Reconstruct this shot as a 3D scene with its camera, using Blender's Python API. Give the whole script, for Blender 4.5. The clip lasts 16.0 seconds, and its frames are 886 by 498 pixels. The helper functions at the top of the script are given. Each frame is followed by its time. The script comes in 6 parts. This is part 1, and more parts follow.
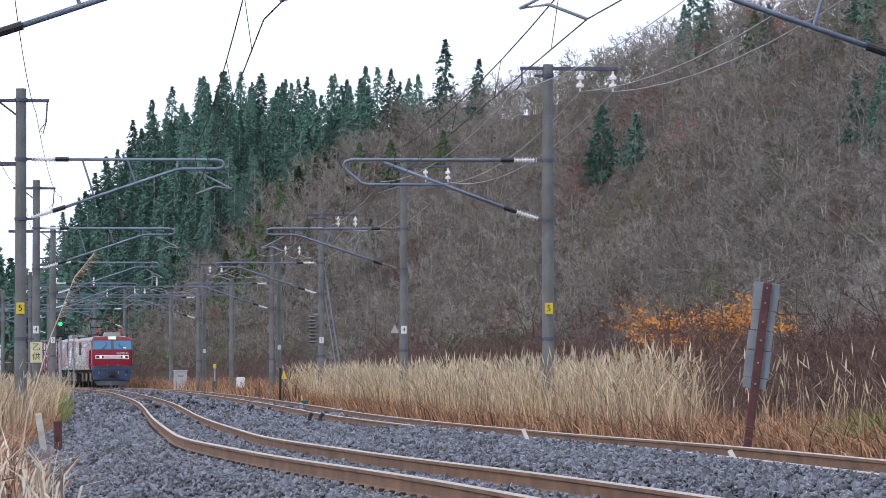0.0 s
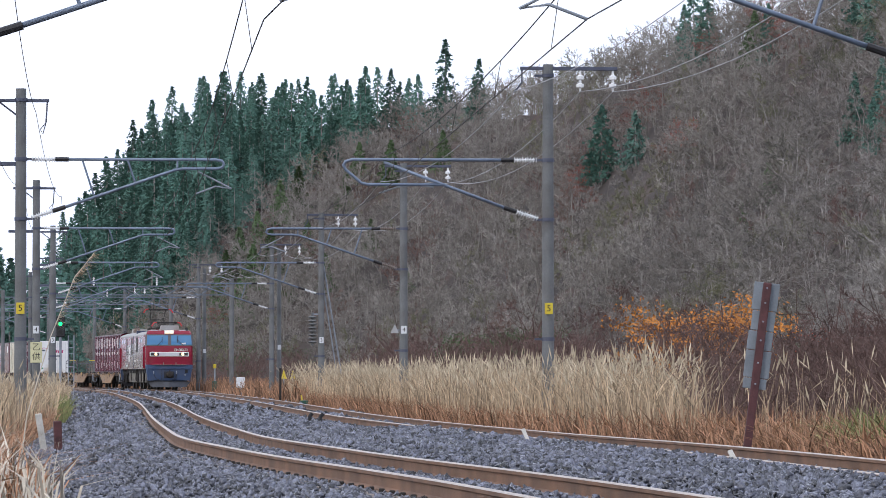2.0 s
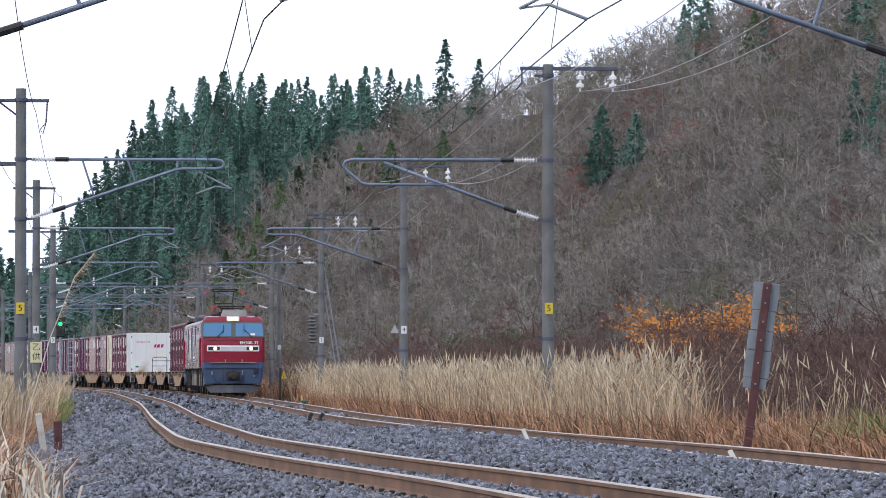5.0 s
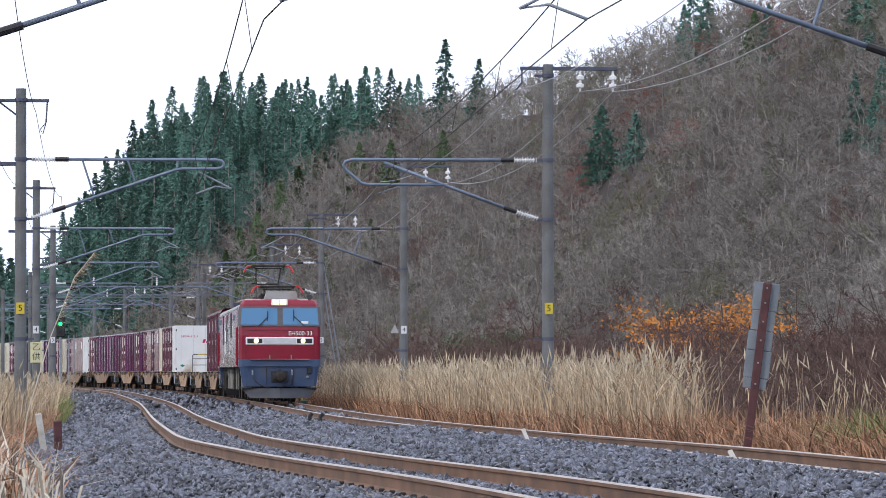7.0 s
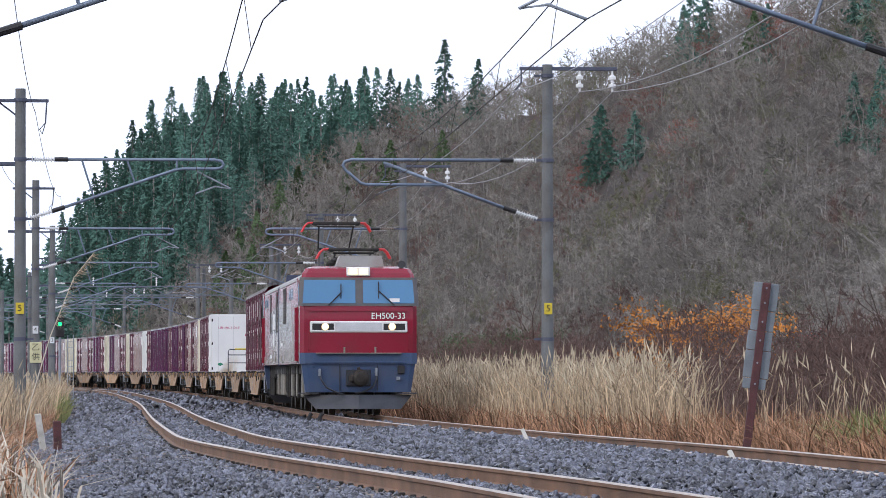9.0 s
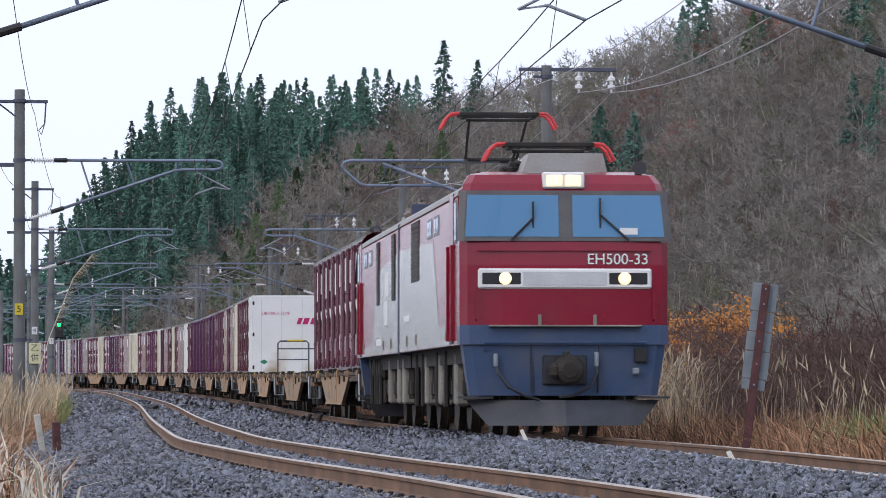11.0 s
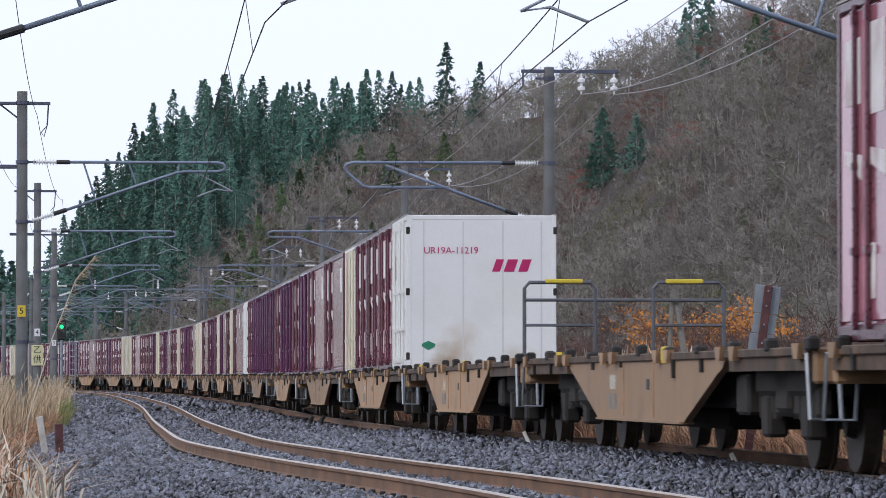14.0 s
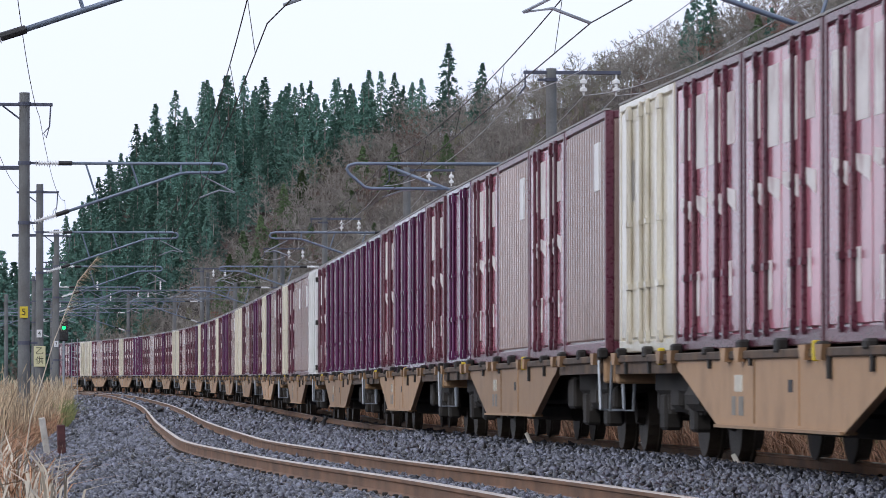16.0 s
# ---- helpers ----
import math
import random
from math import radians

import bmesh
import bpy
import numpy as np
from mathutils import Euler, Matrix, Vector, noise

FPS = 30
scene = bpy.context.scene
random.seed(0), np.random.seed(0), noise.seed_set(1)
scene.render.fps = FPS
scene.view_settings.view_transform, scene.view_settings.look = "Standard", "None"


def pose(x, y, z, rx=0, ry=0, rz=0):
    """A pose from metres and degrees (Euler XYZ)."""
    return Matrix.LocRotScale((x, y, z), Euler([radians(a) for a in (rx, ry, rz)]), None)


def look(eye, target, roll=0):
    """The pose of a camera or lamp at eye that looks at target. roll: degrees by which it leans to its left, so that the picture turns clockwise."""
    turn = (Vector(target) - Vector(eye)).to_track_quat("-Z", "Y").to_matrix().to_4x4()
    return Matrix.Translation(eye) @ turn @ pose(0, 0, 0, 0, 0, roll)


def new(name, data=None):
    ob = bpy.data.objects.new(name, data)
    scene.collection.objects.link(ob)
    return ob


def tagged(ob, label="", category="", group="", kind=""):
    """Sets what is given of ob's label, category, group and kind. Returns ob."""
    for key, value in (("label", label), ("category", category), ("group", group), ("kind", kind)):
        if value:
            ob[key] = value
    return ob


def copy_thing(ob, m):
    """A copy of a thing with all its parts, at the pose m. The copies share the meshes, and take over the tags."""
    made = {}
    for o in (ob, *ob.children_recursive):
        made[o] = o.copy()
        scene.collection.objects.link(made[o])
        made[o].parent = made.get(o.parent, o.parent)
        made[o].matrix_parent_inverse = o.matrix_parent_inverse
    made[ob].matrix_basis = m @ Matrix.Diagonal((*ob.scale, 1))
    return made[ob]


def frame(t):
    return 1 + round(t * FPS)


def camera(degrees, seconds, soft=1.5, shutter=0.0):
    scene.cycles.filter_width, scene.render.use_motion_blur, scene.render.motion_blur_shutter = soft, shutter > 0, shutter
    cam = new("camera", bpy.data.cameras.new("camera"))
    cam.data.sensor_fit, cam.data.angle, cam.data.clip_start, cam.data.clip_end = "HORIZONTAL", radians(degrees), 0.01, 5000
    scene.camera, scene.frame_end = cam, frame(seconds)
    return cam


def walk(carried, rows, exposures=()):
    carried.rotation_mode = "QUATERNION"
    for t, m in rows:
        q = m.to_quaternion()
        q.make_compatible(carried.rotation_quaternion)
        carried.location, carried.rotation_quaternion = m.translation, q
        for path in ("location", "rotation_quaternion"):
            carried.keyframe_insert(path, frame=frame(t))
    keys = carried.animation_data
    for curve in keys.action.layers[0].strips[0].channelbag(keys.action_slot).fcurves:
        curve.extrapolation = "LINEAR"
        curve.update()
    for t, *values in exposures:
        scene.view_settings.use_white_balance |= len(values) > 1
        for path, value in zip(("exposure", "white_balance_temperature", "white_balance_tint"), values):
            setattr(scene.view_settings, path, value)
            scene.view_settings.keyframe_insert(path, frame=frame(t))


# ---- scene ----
FOV = 11.194
cam = camera(FOV, 16.0, soft=0.55, shutter=0.15)
EYE = (0.0, 0.0, 0.9)
FPX = 8000.0


def cam_pose(dx, dy):
    # aim shifted by small angles: a tripod head creeping
    yaw, up = dx / FPX, 0.02799 + dy / FPX
    return look(EYE, (-math.sin(yaw) * 100, math.cos(yaw) * 100, EYE[2] + math.tan(up) * 100))


PATH = [(0, 0, 0), (1.2, 0, 0), (1.5, 1, -1), (1.8, 0, 0), (3.7, 0, 0), (4.0, -1.5, 1), (4.3, 0, 0), (6.5, 0, 0), (8.5, 0, 0), (9.0, -1, 0.2),
        (11.5, -2.5, 3), (12.0, -2, 4.4), (12.5, -1.8, 4.6), (13.0, -1, 5), (13.5, 0.3, 5), (14.0, 2, 5),
        (14.5, 3.2, 6.4), (15.0, 4, 5.6), (15.5, 5, 6.4), (16.0, 6, 7)]
walk(cam, [(t, cam_pose(dx, dy)) for t, dx, dy in PATH], [(0, 0.0), (9.0, 0.0), (11.4, -0.23), (16.0, -0.23)])

# ---- light ----
world = bpy.data.worlds.new("overcast_sky")
scene.world = world
world.use_nodes = True
wn = world.node_tree
sky = wn.nodes.new("ShaderNodeTexSky")
sky.sky_type = "NISHITA"
sky.sun_disc = False
sky.sun_elevation, sky.sun_rotation = radians(38), radians(-120)
sky.dust_density = 4.0
cloud = wn.nodes.new("ShaderNodeMix")
cloud.data_type = "RGBA"
cloud.inputs["Factor"].default_value = 0.85
cloud.inputs[7].default_value = (10.2, 10.95, 13.2, 1)
wn.links.new(sky.outputs[0], cloud.inputs[6])
bg = wn.nodes["Background"]
bg.inputs["Strength"].default_value = 0.120
wn.links.new(cloud.outputs[2], bg.inputs["Color"])
sun = new("sun", bpy.data.lights.new("sun", "SUN"))
sun.data.energy, sun.data.angle, sun.data.color = 0.9, radians(14), (1.0, 0.95, 0.88)
sun.matrix_world = look((-70, -30, 60), (0, 60, 0))


# ---- materials ----
def mat(name, color, rough=0.7, metal=0.0, vary=0.25, scale=4.0, fine=40.0, bump=0.2, spread=0.0, island=0.0, dirt=None, dirt_amount=0.0, dirt_scale=1.5, stretch=(1, 1, 1), spec=0.5, coords="Object", stains=()):
    m = bpy.data.materials.new(name)
    m.use_nodes = True
    nt, nodes = m.node_tree, m.node_tree.nodes
    b = nodes["Principled BSDF"]
    b.inputs["Metallic"].default_value = metal
    b.inputs["Specular IOR Level"].default_value = spec
    tc = nodes.new("ShaderNodeTexCoord")
    mp = nodes.new("ShaderNodeMapping")
    mp.inputs["Scale"].default_value = stretch
    nt.links.new(tc.outputs[coords], mp.inputs["Vector"])

    def noise_at(s, detail):
        n = nodes.new("ShaderNodeTexNoise")
        n.inputs["Scale"].default_value, n.inputs["Detail"].default_value = s, detail
        nt.links.new(mp.outputs[0], n.inputs["Vector"])
        return n

    def mix(kind, fac, a, c):
        x = nodes.new("ShaderNodeMix")
        x.data_type, x.blend_type = "RGBA", kind
        for s, v in ((0, fac), (6, a), (7, c)):
            if isinstance(v, (int, float, tuple)):
                x.inputs[s].default_value = v
            else:
                nt.links.new(v, x.inputs[s])
        return x.outputs[2]

    def ramp(src, lo, hi, a=0.0, c=1.0):
        r = nodes.new("ShaderNodeMapRange")
        for s, v in (("From Min", lo), ("From Max", hi), ("To Min", a), ("To Max", c)):
            r.inputs[s].default_value = v
        nt.links.new(src, r.inputs["Value"])
        return r.outputs["Result"]

    big, small = noise_at(scale, 4), noise_at(fine, 5)
    col = (*color, 1)
    out = mix("MIX", ramp(big.outputs[0], 0.3, 0.7), tuple(c * (1 - vary) for c in color) + (1,), tuple(min(1, c * (1 + vary)) for c in color) + (1,))
    grain = nodes.new("ShaderNodeHueSaturation")
    nt.links.new(out, grain.inputs["Color"])
    nt.links.new(ramp(small.outputs[0], 0.25, 0.75, 1 - vary * 0.6, 1 + vary * 0.6), grain.inputs["Value"])
    out = grain.outputs[0]
    if spread or island:
        h = nodes.new("ShaderNodeHueSaturation")
        if island:
            src = nodes.new("ShaderNodeNewGeometry").outputs["Random Per Island"]
        else:
            src = nodes.new("ShaderNodeObjectInfo").outputs["Random"]
        k = spread or island
        nt.links.new(ramp(src, 0, 1, 1 - k, 1 + k), h.inputs["Value"])
        nt.links.new(out, h.inputs["Color"])
        out = h.outputs[0]
    if dirt:
        d = noise_at(dirt_scale, 8)
        out = mix("MIX", ramp(d.outputs[0], 0.48, 0.72, 0, dirt_amount), out, (*dirt, 1))
    for x, y, z, r, amount, tone in stains:
        # a soft rusty blot with a ragged edge
        d = nodes.new("ShaderNodeVectorMath")
        d.operation = "DISTANCE"
        d.inputs[1].default_value = (x, y, z)
        nt.links.new(mp.outputs[0], d.inputs[0])
        rag = nodes.new("ShaderNodeMath")
        rag.operation = "MULTIPLY_ADD"
        nt.links.new(noise_at(5.0, 6).outputs[0], rag.inputs[0])
        rag.inputs[1].default_value = r * 0.9
        nt.links.new(d.outputs["Value"], rag.inputs[2])
        out = mix("MIX", ramp(rag.outputs[0], r * 0.5, r * 1.4, amount, 0.0), out, (*tone, 1))
    nt.links.new(out, b.inputs["Base Color"])
    nt.links.new(ramp(small.outputs[0], 0.2, 0.8, max(0.03, rough - 0.1), min(1, rough + 0.1)), b.inputs["Roughness"])
    if bump:
        bp = nodes.new("ShaderNodeBump")
        bp.inputs["Strength"].default_value, bp.inputs["Distance"].default_value = bump, 0.02
        nt.links.new(small.outputs[0], bp.inputs["Height"])
        nt.links.new(bp.outputs[0], b.inputs["Normal"])
    return m


def glow(name, color, strength):
    m = bpy.data.materials.new(name)
    m.use_nodes = True
    b = m.node_tree.nodes["Principled BSDF"]
    b.inputs["Base Color"].default_value = (*color, 1)
    b.inputs["Emission Color"].default_value = (*color, 1)
    b.inputs["Emission Strength"].default_value = strength
    return m


M_RAILSIDE = mat("rusty_rail_side", (0.19, 0.105, 0.062), 0.75, 0.1, 0.3, 2, 60, 0.15, dirt=(0.09, 0.06, 0.045), dirt_amount=0.6)
M_RAILTOP = mat("worn_rail_head", (0.42, 0.33, 0.26), 0.34, 0.8, 0.2, 3, 80, 0.05)
M_SLEEPER = mat("concrete_sleeper", (0.22, 0.19, 0.17), 0.9, 0, 0.3, 3, 50, 0.3, spread=0.2)
# Near-black bed: the shade in the gaps between stones is painted in.
M_BALLASTGAP = mat("ballast_gap_shade", (0.017, 0.017, 0.02), 0.95, 0, 0.5, 9, 30, 0.8)
M_STONE = mat("crushed_stone", (0.094, 0.1, 0.13), 0.3, 0, 0.5, 14, 60, 0.35, island=0.97, spec=0.8)
# Leaf litter, darkened so its colour carries the shade between the trees.
M_FOREST = mat("shaded_leaf_litter_slope", (0.05, 0.038, 0.032), 0.95, 0, 0.45, 0.12, 1.2, 0.8, dirt=(0.09, 0.042, 0.026), dirt_amount=0.5, dirt_scale=0.06)
M_CONC = mat("pole_concrete", (0.15, 0.158, 0.162), 0.85, 0, 0.25, 1.5, 30, 0.25, dirt=(0.10, 0.085, 0.075), dirt_amount=0.6, dirt_scale=0.8)
M_TUBE = mat("painted_steel_tube", (0.17, 0.215, 0.29), 0.45, 0.3, 0.2, 3, 40, 0.1)
M_GALV = mat("galvanised_steel", (0.30, 0.33, 0.37), 0.5, 0.6, 0.2, 3, 40, 0.1)
M_BLACK = mat("black_rubber", (0.02, 0.02, 0.023), 0.6, 0, 0.2)
M_PORC = mat("white_porcelain", (0.78, 0.79, 0.80), 0.25, 0, 0.06, 5, 30, 0)
M_BROWNPORC = mat("brown_porcelain", (0.22, 0.17, 0.14), 0.3, 0, 0.1)
M_WIRE = mat("copper_wire", (0.045, 0.04, 0.04), 0.6, 0.4, 0.2)
M_RED = mat("red_body_paint", (0.25, 0.008, 0.03), 0.2, 0, 0.1, 1, 30, 0.0, dirt=(0.20, 0.03, 0.035), dirt_amount=0.35)
M_GREY = mat("light_grey_body_paint", (0.27, 0.25, 0.21), 0.17, 0, 0.06, 1, 30, 0.0, dirt=(0.11, 0.095, 0.08), dirt_amount=0.4, stretch=(1, 1, 0.3))
M_BLUE = mat("slate_blue_paint", (0.046, 0.082, 0.17), 0.4, 0, 0.12, 1.5, 30, 0.05, dirt=(0.10, 0.095, 0.10), dirt_amount=0.5)
M_WHITE = mat("white_paint", (0.80, 0.80, 0.80), 0.4, 0, 0.05, 2, 30, 0.02)
M_ROOF = mat("roof_grey_paint", (0.34, 0.335, 0.33), 0.6, 0, 0.2, 1.5, 30, 0.1, dirt=(0.18, 0.15, 0.13), dirt_amount=0.6)
M_UNDER = mat("grimy_underframe", (0.020, 0.018, 0.017), 0.8, 0.0, 0.4, 4, 40, 0.3, dirt=(0.055, 0.042, 0.03), dirt_amount=0.4)
M_UNDERGREY = mat("underframe_grey_box", (0.25, 0.235, 0.21), 0.7, 0, 0.3, 3, 40, 0.15, dirt=(0.10, 0.08, 0.06), dirt_amount=0.7)
M_WHEEL = mat("wheel_steel", (0.045, 0.037, 0.031), 0.6, 0.5, 0.3, 5, 40, 0.2)
M_TAN = mat("tan_wagon_paint", (0.40, 0.25, 0.14), 0.6, 0, 0.18, 1.5, 30, 0.1, spread=0.25, dirt=(0.12, 0.075, 0.045), dirt_amount=0.55)
M_GRIME = mat("rusty_grime", (0.075, 0.052, 0.038), 0.8, 0, 0.35, 3, 30, 0.2, dirt=(0.2, 0.115, 0.06), dirt_amount=0.6, dirt_scale=2.5)
M_YELLOW = mat("yellow_paint", (0.65, 0.50, 0.04), 0.5, 0, 0.1, 4, 30, 0.05)
M_SIGNRUST = mat("dark_red_sign_post", (0.085, 0.028, 0.03), 0.6, 0, 0.35, 6, 40, 0.2)
M_PANEL = mat("weathered_sign_back", (0.22, 0.25, 0.28), 0.6, 0.2, 0.2, 3, 40, 0.1)
M_CREAMPLATE = mat("cream_plate", (0.60, 0.58, 0.36), 0.6, 0, 0.1, 4, 30, 0.02)
M_LAMP = glow("headlamp_glow", (1.0, 0.74, 0.43), 1.45)
M_GREEN = glow("green_signal_glow", (0.0, 0.8, 0.22), 2.2)
M_GLASS = bpy.data.materials.new("cab_glass")
M_GLASS.use_nodes = True
_g = M_GLASS.node_tree.nodes["Principled BSDF"]
# Blue tint, lightened: mirrored sky is part of this base colour.
_g.inputs["Base Color"].default_value = (0.075, 0.22, 0.41, 1)
_g.inputs["Roughness"].default_value = 0.05
_g.inputs["Specular IOR Level"].default_value = 0.6
# Wine paint made paler: the sky's sheen is mixed into its base colour.
M_WINE = mat("wine_red_with_sky_sheen", (0.41, 0.15, 0.195), 0.13, 0, 0.12, 1, 30, 0.0, spread=0.3, dirt=(0.12, 0.035, 0.04), dirt_amount=0.5)
M_CREAM = mat("cream_container", (0.72, 0.68, 0.57), 0.16, 0, 0.08, 1, 30, 0.0, spread=0.12, dirt=(0.38, 0.30, 0.20), dirt_amount=0.5)
M_TAUPE = mat("taupe_container", (0.33, 0.24, 0.22), 0.16, 0, 0.1, 1, 30, 0.0, spread=0.2, dirt=(0.2, 0.13, 0.11), dirt_amount=0.5)
M_JOT = mat("white_reefer_panel", (0.76, 0.77, 0.77), 0.45, 0, 0.04, 1, 30, 0.03, dirt=(0.5, 0.44, 0.36), dirt_amount=0.15, dirt_scale=0.9, stains=((0.52, 1.85, 0.1, 0.42, 0.9, (0.36, 0.25, 0.14)), (0.35, 1.85, 0.45, 0.4, 0.5, (0.5, 0.4, 0.28)), (-0.6, 1.85, 0.1, 0.36, 0.6, (0.45, 0.35, 0.22)), (0.7, 1.85, 0.0, 0.3, 0.6, (0.3, 0.22, 0.15))))
M_WINEDEEP = mat("deep_wine_container", (0.20, 0.03, 0.08), 0.14, 0, 0.14, 1, 30, 0.0, spread=0.3, dirt=(0.12, 0.035, 0.05), dirt_amount=0.5)
M_WINEDARK = mat("dark_wine_frame", (0.10, 0.025, 0.045), 0.3, 0, 0.2, 1.5, 30, 0.0, spread=0.25, dirt=(0.08, 0.04, 0.03), dirt_amount=0.5)
M_PURPLE = mat("purple_container_end", (0.10, 0.025, 0.085), 0.16, 0, 0.15, 1, 30, 0.0, spread=0.25)


# ---- mesh building ----
class Shape:
    """Collects vertices and faces, then becomes one mesh."""

    def __init__(self):
        self.v, self.f, self.m = [], [], []

    def add(self, verts, faces, slot=0):
        o = len(self.v)
        self.v.extend(verts)
        self.f.extend([tuple(i + o for i in f) for f in faces])
        self.m.extend([slot] * len(faces))
        return self

    def box(self, x0, x1, y0, y1, z0, z1, bev=0.0, slot=0):
        if bev <= 0:
            v = [(x, y, z) for z in (z0, z1) for y in (y0, y1) for x in (x0, x1)]
            return self.add(v, [(0, 2, 3, 1), (4, 5, 7, 6), (0, 1, 5, 4), (2, 6, 7, 3), (0, 4, 6, 2), (1, 3, 7, 5)], slot)
        b = min(bev, (x1 - x0) / 2.1, (y1 - y0) / 2.1, (z1 - z0) / 2.1)
        bm = bmesh.new()
        bmesh.ops.create_cube(bm, size=1, matrix=Matrix.Translation(((x0 + x1) / 2, (y0 + y1) / 2, (z0 + z1) / 2)) @ Matrix.Diagonal((x1 - x0, y1 - y0, z1 - z0, 1)))
        bmesh.ops.bevel(bm, geom=bm.edges[:], offset=b, segments=1, affect="EDGES")
        bm.verts.index_update()
        self.add([tuple(v.co) for v in bm.verts], [tuple(v.index for v in f.verts) for f in bm.faces], slot)
        bm.free()
        return self

    def tube(self, pts, r, n=8, slot=0, caps=True, r1=None):
        pts = [Vector(p) for p in pts]
        rings = []
        for i, p in enumerate(pts):
            d = (pts[min(i + 1, len(pts) - 1)] - pts[max(i - 1, 0)]).normalized()
            a = d.orthogonal().normalized() if i == 0 else (a - d * a.dot(d)).normalized()
            c = d.cross(a)
            rr = r if r1 is None else r + (r1 - r) * i / (len(pts) - 1)
            rings.append([tuple(p + (a * math.cos(k * 2 * math.pi / n) + c * math.sin(k * 2 * math.pi / n)) * rr) for k in range(n)])
        faces = [(i * n + k, i * n + (k + 1) % n, (i + 1) * n + (k + 1) % n, (i + 1) * n + k) for i in range(len(pts) - 1) for k in range(n)]
        if caps:
            faces += [tuple(reversed(range(n))), tuple((len(pts) - 1) * n + k for k in range(n))]
        return self.add([q for ring in rings for q in ring], faces, slot)

    def lathe(self, a, c, profile, n=10, slot=0):
        """Rings of (share along a to c, radius)."""
        a, c = Vector(a), Vector(c)
        d = (c - a).normalized()
        u = d.orthogonal().normalized()
        w = d.cross(u)
        v = [tuple(a + (c - a) * s + (u * math.cos(k * 2 * math.pi / n) + w * math.sin(k * 2 * math.pi / n)) * r) for s, r in profile for k in range(n)]
        m = len(profile)
        f = [(i * n + k, i * n + (k + 1) % n, (i + 1) * n + (k + 1) % n, (i + 1) * n + k) for i in range(m - 1) for k in range(n)]
        return self.add(v, f + [tuple(reversed(range(n))), tuple((m - 1) * n + k for k in range(n))], slot)

    def prism(self, outline, axis, lo, hi, slot=0):
        """A flat outline of pairs drawn out along one axis."""
        n = len(outline)

        def at(p, q):
            return (q, *p) if axis == "x" else (p[0], q, p[1]) if axis == "y" else (*p, q)
        v = [at(p, lo) for p in outline] + [at(p, hi) for p in outline]
        f = [tuple(range(n)), tuple(reversed(range(n, 2 * n)))] + [(i, i + n, (i + 1) % n + n, (i + 1) % n) for i in range(n)]
        return self.add(v, f, slot)

    def mesh(self, name, *mats, smooth=False):
        me = bpy.data.meshes.new(name)
        me.from_pydata(self.v, [], self.f)
        for m in mats:
            me.materials.append(m)
        me.polygons.foreach_set("material_index", self.m)
        if smooth:
            me.polygons.foreach_set("use_smooth", [True] * len(self.f))
        bm = bmesh.new()
        bm.from_mesh(me)
        bmesh.ops.recalc_face_normals(bm, faces=bm.faces)
        bm.to_mesh(me)
        bm.free()
        return me


def part(name, shape, material, parent, label="", smooth=False):
    mats = material if isinstance(material, tuple) else (material,)
    ob = new(name, shape.mesh(name, *mats, smooth=smooth) if isinstance(shape, Shape) else shape)
    ob.parent = parent
    return tagged(ob, label)


def thing(name, label, category, m=None, group="", kind=""):
    ob = tagged(new(name), label, category, group, kind)
    if m is not None:
        ob.matrix_basis = m
    return ob


def text(parent, name, body, size, m, material, label="", shear=0.0, align="CENTER", depth=0.004):
    cu = bpy.data.curves.new(name, "FONT")
    cu.body, cu.size, cu.extrude, cu.align_x, cu.align_y, cu.shear = body, size, depth, align, "CENTER", shear
    tmp = bpy.data.objects.new(name, cu)
    scene.collection.objects.link(tmp)
    me = bpy.data.meshes.new_from_object(tmp.evaluated_get(bpy.context.evaluated_depsgraph_get()))
    bpy.data.objects.remove(tmp)
    me.materials.clear()
    me.materials.append(material)
    ob = new(name, me)
    ob.parent = parent
    ob.matrix_basis = m
    return tagged(ob, label)


# ---- the line of the railway: x of each track's centre over the distance y ----
def spline(knots):
    y = np.array([k[0] for k in knots], float)
    x = np.array([k[1] for k in knots], float)
    n = len(y)
    h = np.diff(y)
    a, b = np.zeros((n, n)), np.zeros(n)
    a[0, 0] = a[-1, -1] = 1
    for i in range(1, n - 1):
        a[i, i - 1], a[i, i], a[i, i + 1] = h[i - 1], 2 * (h[i - 1] + h[i]), h[i]
        b[i] = 6 * ((x[i + 1] - x[i]) / h[i] - (x[i] - x[i - 1]) / h[i - 1])
    k = np.linalg.solve(a, b)

    def at(q):
        q = np.clip(np.asarray(q, float), y[0], y[-1])
        i = np.clip(np.searchsorted(y, q) - 1, 0, n - 2)
        t0, t1 = y[i + 1] - q, q - y[i]
        return (k[i] * t0 ** 3 + k[i + 1] * t1 ** 3) / (6 * h[i]) + (x[i] / h[i] - k[i] * h[i] / 6) * t0 + (x[i + 1] / h[i] - k[i + 1] * h[i] / 6) * t1
    return at


RIGHT = spline([(-120, 22), (-60, 14.6), (0, 7.5), (29, 4.62), (36.5, 3.84), (39.8, 3.54), (50.5, 2.5), (62.2, 1.5), (75, 0.52), (99, -1.3), (108.4, -2.04), (131.6, -3.83), (155.6, -5.65), (190, -8.4), (224, -11.4), (247, -13.75), (269, -16.3), (290, -19.15), (310, -22.4), (360, -32), (440, -51), (560, -87), (760, -160)])
